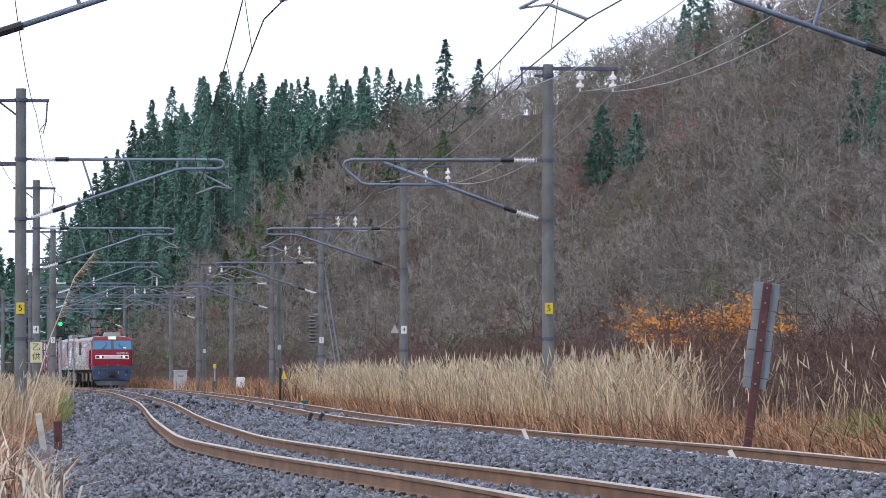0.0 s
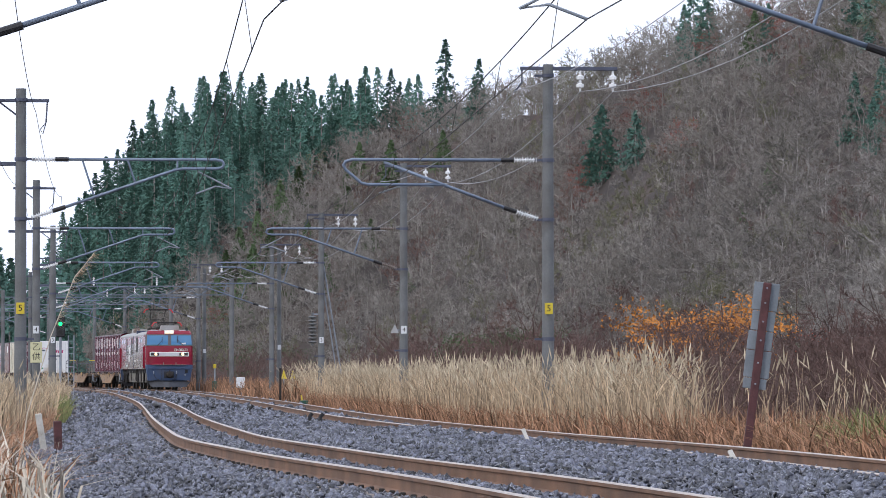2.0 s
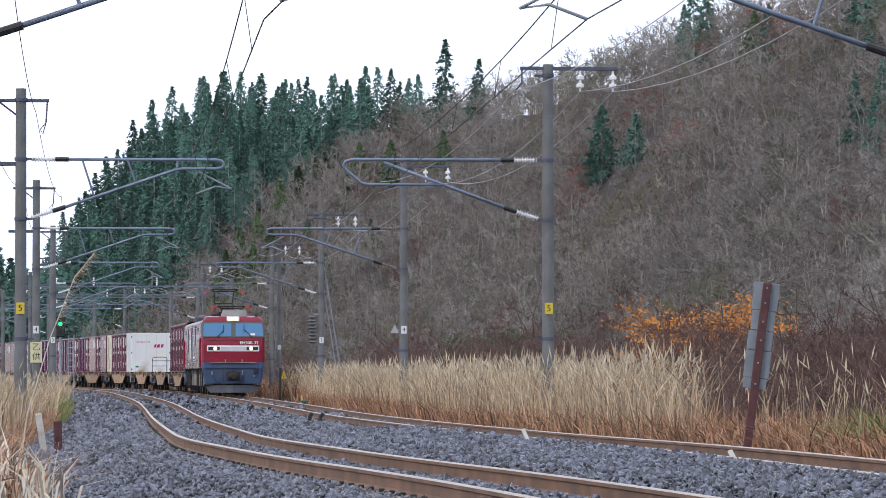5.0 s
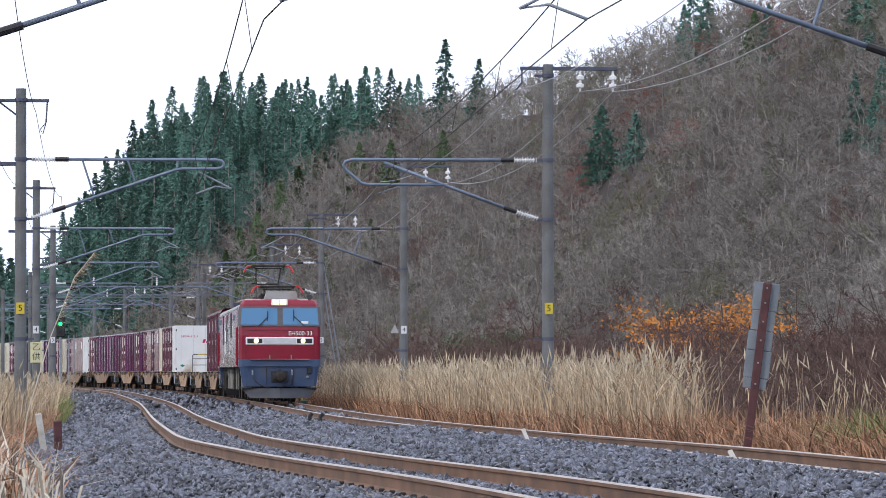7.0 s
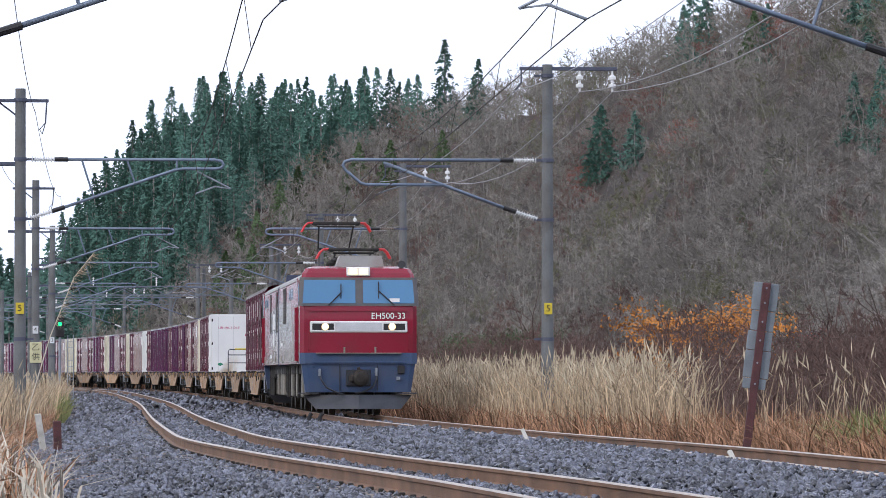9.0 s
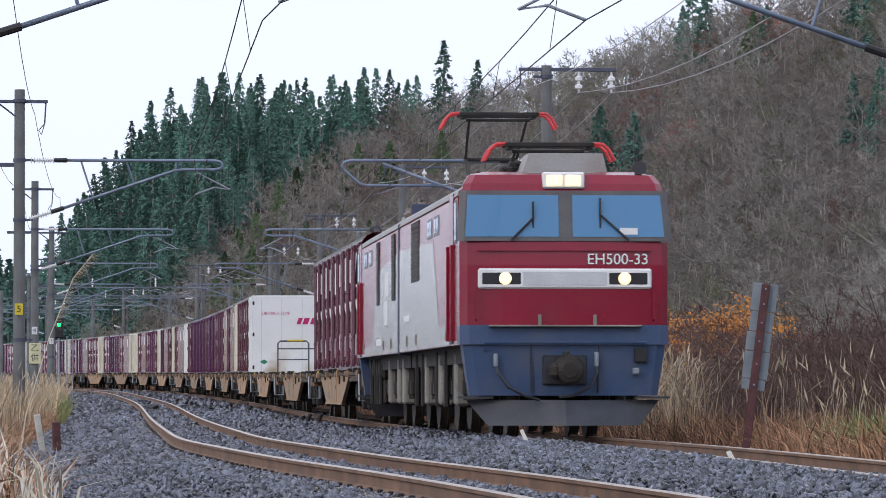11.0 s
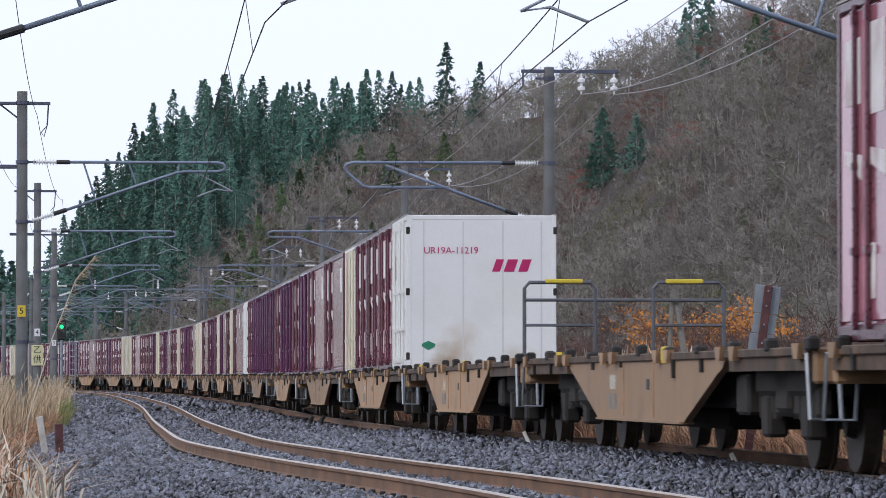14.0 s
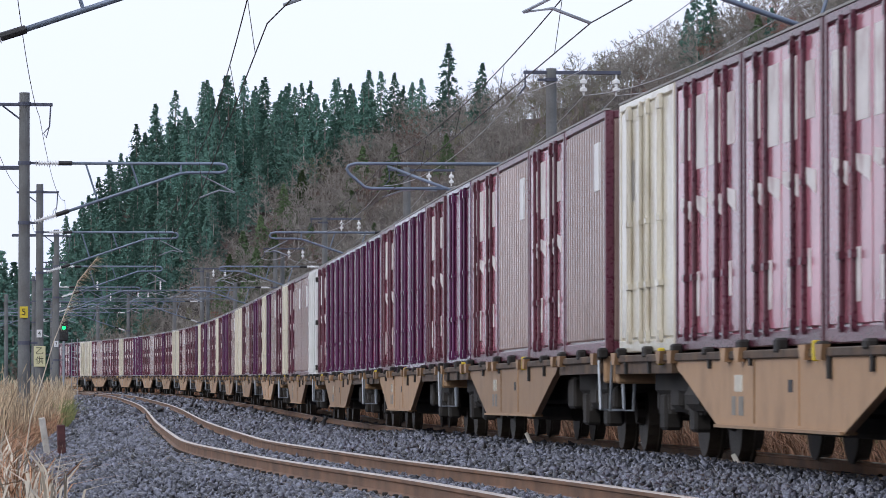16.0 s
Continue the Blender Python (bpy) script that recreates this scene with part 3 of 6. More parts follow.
        wp.box(tip - 0.012, tip + 0.012, lean(2.95) + 0.03, lean(2.95) + 0.06, top - 0.2, top + 0.22)
        part("wiper", wp, M_BLACK, u)
    part("notice_sheet", Shape().box(-0.98, -0.74, lean(2.72) + 0.03, lean(2.72) + 0.036, 2.71, 2.8), M_WHITE, u, "white paper notice in the windscreen")
    # lamp band
    band = Shape().box(-1.165, 1.165, F - 0.03, F + 0.028, 1.985, 2.255, 0.025)
    bd = part("lamp_band", band, M_WHITE, u, "silver-white lamp band")
    part("lamp_band_face", Shape().box(-0.56, 0.56, F + 0.025, F + 0.034, 2.03, 2.21), M_SILVER, bd)
    for sx in (-1, 1):
        part("lamp_housing", Shape().box(min(sx * 0.58, sx * 1.12), max(sx * 0.58, sx * 1.12), F - 0.01, F + 0.036, 2.03, 2.21, 0.02), M_BLACK, bd)
        part("headlamp", Shape().lathe((sx * 0.8, F + 0.02, 2.12), (sx * 0.8, F + 0.055, 2.12), [(0, 0.085), (0.6, 0.085), (1, 0.07)], 16), M_LAMP if lights else M_SILVER, bd, "lit warm white headlamp" if lights else "")
    roof_lamp = part("roof_lamp_box", Shape().box(-0.28, 0.28, F - 0.45, F - 0.13, 3.33, 3.55, 0.02), M_WHITE, u)
    for sx in (-1, 1):
        part("roof_headlamp", Shape().box(min(sx * 0.02, sx * 0.23), max(sx * 0.02, sx * 0.23), F - 0.14, F - 0.11, 3.36, 3.51, 0.02), M_LAMP if lights else M_SILVER, roof_lamp, "lit warm white headlamp" if lights else "")
    part("trim_line", Shape().box(-1.17, 1.17, F - 0.02, F + 0.014, 2.485, 2.505), M_DOORRED, u)
    text(u, "running_number", "EH500-33", 0.205, Matrix.Translation((-0.71, F + 0.012, 2.375)) @ Euler((radians(90), 0, radians(180))).to_matrix().to_4x4() @ pose(0, 0, 0), M_WHITE, "white running number lettering")
    # handrails on the red front
    for sx in (-1, 1):
        hr = Shape()
        hr.tube([(sx * 1.19, F + 0.005, 1.56), (sx * 1.19, F + 0.06, 1.58), (sx * 1.19, F + 0.06, 1.94), (sx * 1.19, F + 0.005, 1.96)], 0.014, 6)
        part("handrail", hr, M_RED, u)
    # blue skirt in two tiers, the lower drawn in towards its foot
    sk = Shape().add([(-1.4, F - 0.5, 1.24), (-1.4, F - 0.1, 1.24), (-1.28, F + 0.012, 1.24), (1.28, F + 0.012, 1.24), (1.4, F - 0.1, 1.24), (1.4, F - 0.5, 1.24),
                      (-1.4, F - 0.5, 1.5), (-1.4, F - 0.1, 1.5), (-1.28, F + 0.012, 1.5), (1.28, F + 0.012, 1.5), (1.4, F - 0.1, 1.5), (1.4, F - 0.5, 1.5)],
                     [(0, 1, 7, 6), (1, 2, 8, 7), (2, 3, 9, 8), (3, 4, 10, 9), (4, 5, 11, 10), (0, 6, 11, 5), (6, 7, 8, 9, 10, 11), (5, 4, 3, 2, 1, 0)])
    part("buffer_beam", sk, M_BLUE, u, "slate blue front beam")
    lo = Shape().add([(-1.36, F - 0.55, 1.235), (-1.36, F - 0.12, 1.235), (-1.24, F - 0.02, 1.235), (1.24, F - 0.02, 1.235), (1.36, F - 0.12, 1.235), (1.36, F - 0.55, 1.235),
                      (-1.26, F - 0.5, 0.56), (-1.26, F - 0.16, 0.56), (-1.16, F - 0.07, 0.56), (1.16, F - 0.07, 0.56), (1.26, F - 0.16, 0.56), (1.26, F - 0.5, 0.56)],
                     [(6, 7, 1, 0), (7, 8, 2, 1), (8, 9, 3, 2), (9, 10, 4, 3), (10, 11, 5, 4), (0, 5, 11, 6), (0, 1, 2, 3, 4, 5), (11, 10, 9, 8, 7, 6)])
    part("skirt", lo, M_BLUE, u, "slate blue lower skirt with grime")
    for x in (-0.45, 0.45):
        part("panel_seam", Shape().box(x - 0.008, x + 0.008, F - 0.06, F - 0.008, 0.6, 1.22), M_HOSE, u)
    part("footboard", Shape().box(-1.02, 1.02, F, F + 0.13, 1.475, 1.5, 0.008), M_UNDERGREY, u)
    for x in (-0.42, 0.32):
        part("footboard_bracket", Shape().box(x, x + 0.04, F, F + 0.05, 1.5, 1.64), M_UNDERGREY, u)
    part("grab_rail", Shape().tube([(-1.08, F, 1.15), (-1.08, F + 0.09, 1.27), (1.08, F + 0.09, 1.27), (1.08, F, 1.15)], 0.016, 6), M_BLUE, u)
    cp = Shape().box(-0.13, 0.13, F - 0.2, F + 0.22, 0.78, 1.02, 0.05).lathe((-0.02, F + 0.12, 0.89), (-0.02, F + 0.46, 0.9), [(0, 0.16), (0.2, 0.2), (0.7, 0.21), (0.92, 0.17), (1, 0.1)], 14).box(0.1, 0.24, F + 0.2, F + 0.46, 0.77, 1.0, 0.06).box(-0.03, 0.05, F + 0.2, F + 0.28, 1.05, 1.16, 0.02)
    part("coupler", cp, M_STEELDARK, u, "rusty automatic coupler")
    part("coupler_recess", Shape().box(-0.3, 0.3, F - 0.1, F - 0.012, 0.7, 1.1, 0.02), M_HOSE, u)
    part("air_hose", Shape().tube([(0.93, F + 0.03, 0.97), (0.9, F + 0.1, 0.86), (0.78, F + 0.14, 0.68), (0.55, F + 0.12, 0.56), (0.35, F + 0.05, 0.5)], 0.022, 7), M_HOSE, u)
    part("air_hose", Shape().tube([(-0.42, F + 0.03, 0.97), (-0.42, F + 0.1, 0.86), (-0.33, F + 0.14, 0.68), (-0.1, F + 0.12, 0.56), (0.08, F + 0.05, 0.54)], 0.022, 7), M_HOSE, u)
    for x0, x1, z0, z1 in ((0.90, 0.96, 0.94, 1.12), (-0.45, -0.39, 0.94, 1.14), (-0.99, -0.9, 0.84, 0.93)):
        part("hose_cock", Shape().box(x0, x1, F - 0.03, F + 0.07, z0, z1, 0.015), M_GALV, u)
    part("socket_box", Shape().box(-1.1, -0.93, F - 0.04, F + 0.05, 1.0, 1.2, 0.015), M_BLACK, u)
    # plough
    pl = Shape().add([(-1.3, F - 0.3, 0.5), (0, F + 0.05, 0.5), (1.3, F - 0.3, 0.5), (-1.02, F - 0.12, 0.16), (0, F + 0.2, 0.16), (1.02, F - 0.12, 0.16),
                      (-1.3, F - 0.36, 0.5), (1.3, F - 0.36, 0.5), (-1.02, F - 0.2, 0.16), (1.02, F - 0.2, 0.16), (0, F - 0.02, 0.5), (0, F + 0.1, 0.16)],
                     [(0, 3, 4, 1), (1, 4, 5, 2), (0, 1, 10, 6), (1, 2, 7, 10), (3, 8, 11, 4), (4, 11, 9, 5), (6, 10, 11, 8), (10, 7, 9, 11), (0, 6, 8, 3), (2, 5, 9, 7)])
    part("snow_plough", pl, M_PLOUGH, u, "dusty blue-grey snow plough")
    for x in (-1.42, 0.95):
        part("plough_step", Shape().box(x, x + 0.47, F - 0.35, F - 0.1, 0.52, 0.55), M_PLOUGH, u)
    # flanks: cab window, red recessed door, small windows, vents
    for sx in (-1, 1):
        def slab(name, y0, y1, z0, z1, m, out, label="", parent=u):
            return part(name, Shape().box(min(sx * 1.39, sx * (1.4 + out)), max(sx * 1.39, sx * (1.4 + out)), y0, y1, z0, z1, 0.004), m, parent, label)
        w = slab("side_window_frame", F - 0.98, F - 0.55, 2.6, 3.2, M_SURROUND, 0.006)
        slab("side_window_pane", F - 0.94, F - 0.59, 2.65, 3.16, M_GLASS, 0.012, "", w)
        d = slab("cab_door", F - 1.75, F - 1.12, 1.3, 3.3, M_DOORRED, 0.008, "red recessed cab door")
        slab("door_handrail", F - 1.13, F - 1.09, 1.3, 2.6, M_RED, 0.05, "", d)
        slab("door_handrail", F - 1.82, F - 1.78, 1.3, 2.6, M_RED, 0.05, "", d)
        slab("door_step", F - 1.62, F - 1.22, 1.26, 1.5, M_BLACK, 0.012, "", d)
        for y in (F - 3.7, F - 5.0) if lights else (F - 2.7, F - 4.1):
            w = slab("small_window_frame", y - 0.82, y, 2.83, 3.12, M_GALV, 0.01)
            slab("small_window_pane", y - 0.77, y - 0.44, 2.87, 3.08, M_GLASS, 0.014, "", w)
            slab("small_window_pane", y - 0.38, y - 0.05, 2.87, 3.08, M_GLASS, 0.014, "", w)
        if lights:
            outline = [(R, 1.25), (4.2, 1.25), (4.2, 1.5), (2.3, 1.53), (1.2, 2.76), (R, 2.86)]
            marks = ((-4.9, -3.7, 1.7, 1.8),)
        else:
            outline = [(R, 1.25), (3.9, 1.25), (3.9, 1.34), (0.8, 1.5), (-0.3, 2.66), (R, 2.86)]
            marks = ((-3.5, -2.5, 2.2, 2.62), (-3.2, -2.3, 1.72, 2.14), (-1.5, -0.2, 1.4, 1.52))
        xa, xb = sx * 1.395, sx * 1.404
        part("flank_panel", Shape().prism(outline, "x", min(xa, xb), max(xa, xb)), M_GREY, u, "glossy light grey painted flank field")
        for y0, y1, z0, z1 in marks:
            slab("flank_marking", y0, y1, z0, z1, M_WHITE, 0.007, "plain white flank marking")
        for y in (F - 2.4, F - 8.2, F - 10.2):
            slab("latch", y - 0.03, y + 0.03, 1.32, 1.48, M_UNDERGREY, 0.02)
    if lights:
        louver(u, -3.15, -1.55, 2.28, 3.19, x=-1.407, columns=2)
    else:
        louver(u, -1.05, -0.45, 2.1, 3.18, x=-1.407)
        louver(u, -5.25, -4.5, 2.1, 3.18, x=-1.407)
    part("gangway_bellows", Shape().box(-1.412, 1.412, R - 0.07, R + 0.1, 1.2, 3.3, 0.02).box(-1.2, 1.2, R - 0.07, R + 0.1, 3.3, 3.62, 0.02), M_GANGWAY, u, "dark blue flexible end cover")
    # underframe gear
    un = Shape().box(-1.2, 1.2, R + 0.1, F - 0.6, 1.0, 1.24)
    part("underframe", un, M_UNDER, u)
    rng = random.Random(5 if lights else 6)
    y = F - 1.3
    while y > R + 0.5:
        k = rng.random()
        for sx in (-1, 1):
            g = Shape()
            if k < 0.2:
                g.box(min(sx * 1.0, sx * 1.2), max(sx * 1.0, sx * 1.2), y - 0.22, y + 0.22, 0.42, 1.18, 0.03)
                part("equipment_box", g, M_UNDERGREY, u)
            elif k < 0.5:
                g.lathe((sx * 0.9, y, 1.02), (sx * 1.22, y, 1.02), [(0, 0.1), (0.2, 0.19), (0.8, 0.19), (1, 0.1)], 12)
                g.tube([(sx * 1.2, y + 0.3, 0.4), (sx * 1.2, y + 0.3, 1.2)], 0.04, 6)
                part("air_tank", g, M_UNDER, u)
            else:
                g.tube([(sx * 1.08, y, 0.5), (sx * 1.08, y, 1.2)], 0.06, 7)
                g.box(min(sx * 1.0, sx * 1.15), max(sx * 1.0, sx * 1.15), y - 0.1, y + 0.12, 0.55, 0.8, 0.03)
                part("damper", g, M_UNDER, u)
        y -= rng.uniform(0.45, 0.75)
    bogie(u, F - 3.1, 2, 2.3, 0.55)
    bogie(u, R + 3.0, 2, 2.3, 0.55)
    # roof gear
    part("roof_box", Shape().prism([(0.52, 3.5), (-0.68, 3.5), (-0.6, 3.84), (0.4, 3.84)], "y", F - 1.7, F - 0.8), M_ROOF, u, "grey roof equipment box")
    part("whistle", Shape().lathe((-1.05, F - 0.6, 3.55), (-1.05, F - 0.35, 3.62), [(0, 0.04), (0.7, 0.06), (1, 0.1)], 10), M_BLACK, u)
    for q in (F - 4.2, F - 5.0, F - 7.4):
        part("roof_insulator", Shape().lathe((-0.7, q, 3.5), (-0.7, q, 3.85), [(0, 0.08), (0.15, 0.12), (0.25, 0.07), (0.45, 0.12), (0.55, 0.07), (0.75, 0.12), (0.85, 0.07), (1, 0.07)], 10), M_BROWNPORC, u)
    part("roof_conductor", Shape().tube([(-0.7, F - 4.2, 3.87), (-0.7, F - 7.4, 3.87)], 0.025, 6), M_STEELDARK, u)
    if lights:
        pantograph(u, F - 2.3, False)
        pantograph(u, R + 2.0, True)
    return u


M_SURROUND = mat("windscreen_surround_paint", (0.10, 0.095, 0.10), 0.5, 0, 0.15)
M_SILVER = mat("silver_band", (0.62, 0.63, 0.65), 0.35, 0.3, 0.08)
M_GANGWAY = mat("blue_bellows", (0.045, 0.055, 0.10), 0.7, 0, 0.2)


M_HOOP = mat("worn_dark_hoop_paint", (0.09, 0.095, 0.11), 0.5, 0.2, 0.25, 4, 30, 0.1)


def end_hoops(w, y):
    """Platform rails across the leading end of a wagon."""
    for x0, x1 in ((-1.2, -0.35), (0.35, 1.2)):
        part("hoop_rail", Shape().tube([(x0, y, 0.95), (x0, y, 1.86), (x0 + 0.06, y, 1.93), (x1 - 0.06, y, 1.93), (x1, y, 1.86), (x1, y, 0.95)], 0.024, 6).tube([(x0, y, 1.42), (x1, y, 1.42)], 0.018, 5), M_HOOP, w, "grey tubular end hoop")
    for x in (-0.95, 0.5):
        part("hoop_grip", Shape().box(x, x + 0.45, y - 0.03, y + 0.03, 1.92, 1.97, 0.01), M_YELLOW, w, "yellow hoop grip")
    part("cross_bar", Shape().tube([(-1.2, y, 1.72), (1.2, y, 1.72)], 0.02, 6), M_HOOP, w)
    part("brake_wheel_stand", Shape().tube([(-0.75, y - 0.1, 0.95), (-0.62, y - 0.08, 1.85)], 0.04, 6).tube([(-0.55, y - 0.1, 0.95), (-0.6, y - 0.08, 1.85)], 0.03, 6), M_UNDERGREY, w)


def build_wagon(hoops=False):
    """A container flat wagon, 20.4 m over its couplers, deck 1.0 m up."""
    w = thing("flat_wagon", "tan container flat wagon with grimy underframe", "freight wagon", group="flat wagons of the train")
    L = 9.45
    for sx in (-1, 1):
        x0, x1 = (1.2, 1.27) if sx > 0 else (-1.27, -1.2)
        sill = Shape().prism([(-5.5, 0.95), (5.5, 0.95), (5.2, 0.84), (4.95, 0.80), (2.95, 0.36), (-2.95, 0.36), (-4.95, 0.80), (-5.2, 0.84)], "x", x0, x1)
        s = part("side_sill", sill, M_TAN, w, "dirty tan trapezoid side sill")
        part("deck_rail", Shape().box(min(x0, x1) - 0.03, max(x0, x1) + 0.03, -L, L, 0.93, 1.003, 0.01), M_GRIME, w, "rusty dark deck edge")
        for k in range(5):
            for q in (-1.55, 1.55):
                y = 7.62 - 3.81 * k + q
                part("lock_pad", Shape().prism([(y - 0.16, 1.028), (y + 0.16, 1.028), (y + 0.09, 0.91), (y - 0.09, 0.91)], "x", min(sx * 1.27, sx * 1.335), max(sx * 1.27, sx * 1.335)), M_TAN, w)
        for y0, y1 in ((-L, -5.6), (5.6, L)):
            part("end_rail", Shape().box(x0, x1, y0, y1, 0.82, 0.93), M_GRIME, w)
        for y in (-1.0, 1.1):
            part("stiffener", Shape().box(min(x0, x1) - 0.012, max(x0, x1) + 0.012, y - 0.015, y + 0.015, 0.4, 0.93), M_TAN, s)
        fl = Shape().box(min(x0, x1) - 0.03, max(x0, x1) + 0.03, -2.95, 2.95, 0.35, 0.375)
        for e in (-1, 1):
            fl.add([(x - 0.03 if i % 2 else x + 0.03, *q) for i, x in enumerate((x0, x1)) for q in ((e * 4.95, 0.79), (e * 2.95, 0.35), (e * 2.9, 0.38), (e * 4.9, 0.82))], [(0, 1, 5, 4), (1, 2, 6, 5), (2, 3, 7, 6), (3, 0, 4, 7)])
        part("sill_flange", fl, M_TAN, s)
        a = x1 if sx > 0 else x0
        part("hole", Shape().box(a - 0.004, a + 0.004, 0.6, 0.8, 0.66, 0.76), M_BLACK, s)
        part("stencil_patch", Shape().box(a - 0.004, a + 0.004, -1.8, -1.55, 0.46, 0.62), M_UNDERGREY, s)
        part("stencil_patch", Shape().box(a - 0.004, a + 0.004, -2.15, -1.95, 0.46, 0.62), M_UNDERGREY, s)
        part("number_panel", Shape().box(a - 0.005, a + 0.005, -2.0, -1.6, 0.66, 0.8), M_CREAM, s, "cream plain number panel")
        gear = Shape()
        rng = random.Random(11)
        for i in range(11):
            y = -L + 0.4 + i * 1.86
            gear.box(a - 0.05, a + 0.045, y - 0.11, y + 0.11, 0.97, rng.uniform(1.04, 1.12), 0.02)
            if rng.random() < 0.6:
                k = rng.uniform(0.15, 0.5)
                gear.box(a - 0.03, a + 0.03, y - 0.04 + k, y + 0.05 + k, rng.uniform(0.76, 0.88), 0.98)
        tagged(part("lock_gear", gear, M_UNDER, w), kind="stuff")
        yl = Shape()
        for y in (-6.2, 1.9):
            yl.box(a - 0.02, a + 0.045, y - 0.035, y + 0.035, 0.9, 1.06, 0.01)
        tagged(part("lever_gear", yl, M_YELLOW, w, "yellow lock levers"), kind="stuff")
    part("deck_frame", Shape().box(-1.2, 1.2, -L, L, 0.86, 0.99).box(-0.25, 0.25, -L, L, 0.5, 0.86), M_UNDER, w)
    for e in (-1, 1):
        part("end_beam", Shape().box(-1.25, 1.25, min(e * L, e * (L + 0.12)), max(e * L, e * (L + 0.12)), 0.72, 1.0, 0.02), M_TAN, w)
        c = Shape().box(-0.1, 0.1, min(e * L, e * 9.8), max(e * L, e * 9.8), 0.8, 1.0, 0.03).box(-0.17, 0.17, min(e * 9.66, e * 9.89), max(e * 9.66, e * 9.89), 0.72, 1.05, 0.05)
        part("coupler", c, M_STEELDARK, w)
        for x in (-1.16, 1.16):
            st = Shape()
            st.tube([(x - 0.1, e * (L + 0.05), 0.95), (x - 0.1, e * (L + 0.2), 0.45), (x + 0.14, e * (L + 0.2), 0.45), (x + 0.14, e * (L + 0.05), 0.95)], 0.018, 5)
            part("step_iron", st, M_GALV, w)
    if hoops:
        end_hoops(w, L + 0.02)
    for sx in (-1, 1):
        brake = Shape()
        brake.box(min(sx * 0.85, sx * 1.1), max(sx * 0.85, sx * 1.1), 4.9, 5.5, 0.45, 0.8, 0.03)
        part("brake_box", brake, M_UNDER, w)
        part("air_tank", Shape().tube([(sx * 1.0, -4.9, 0.6), (sx * 1.0, -5.7, 0.6)], 0.14, 10), M_UNDER, w)
    # Solid dark block added below the deck to stand in for deep shade.
    part("brake_rigging", Shape().box(-1.0, 1.0, -4.2, 4.2, 0.5, 0.86, 0.04).box(-0.8, 0.8, -2.7, 2.7, 0.3, 0.5, 0.04), M_UNDER, w)
    for e in (-1, 1):
        part("bolster", Shape().box(-1.05, 1.05, e * 6.9 - 1.3, e * 6.9 + 1.3, 0.62, 0.86, 0.04), M_UNDER, w)
        bogie(w, e * 6.9, 2, 1.9, 0.43)
    return w


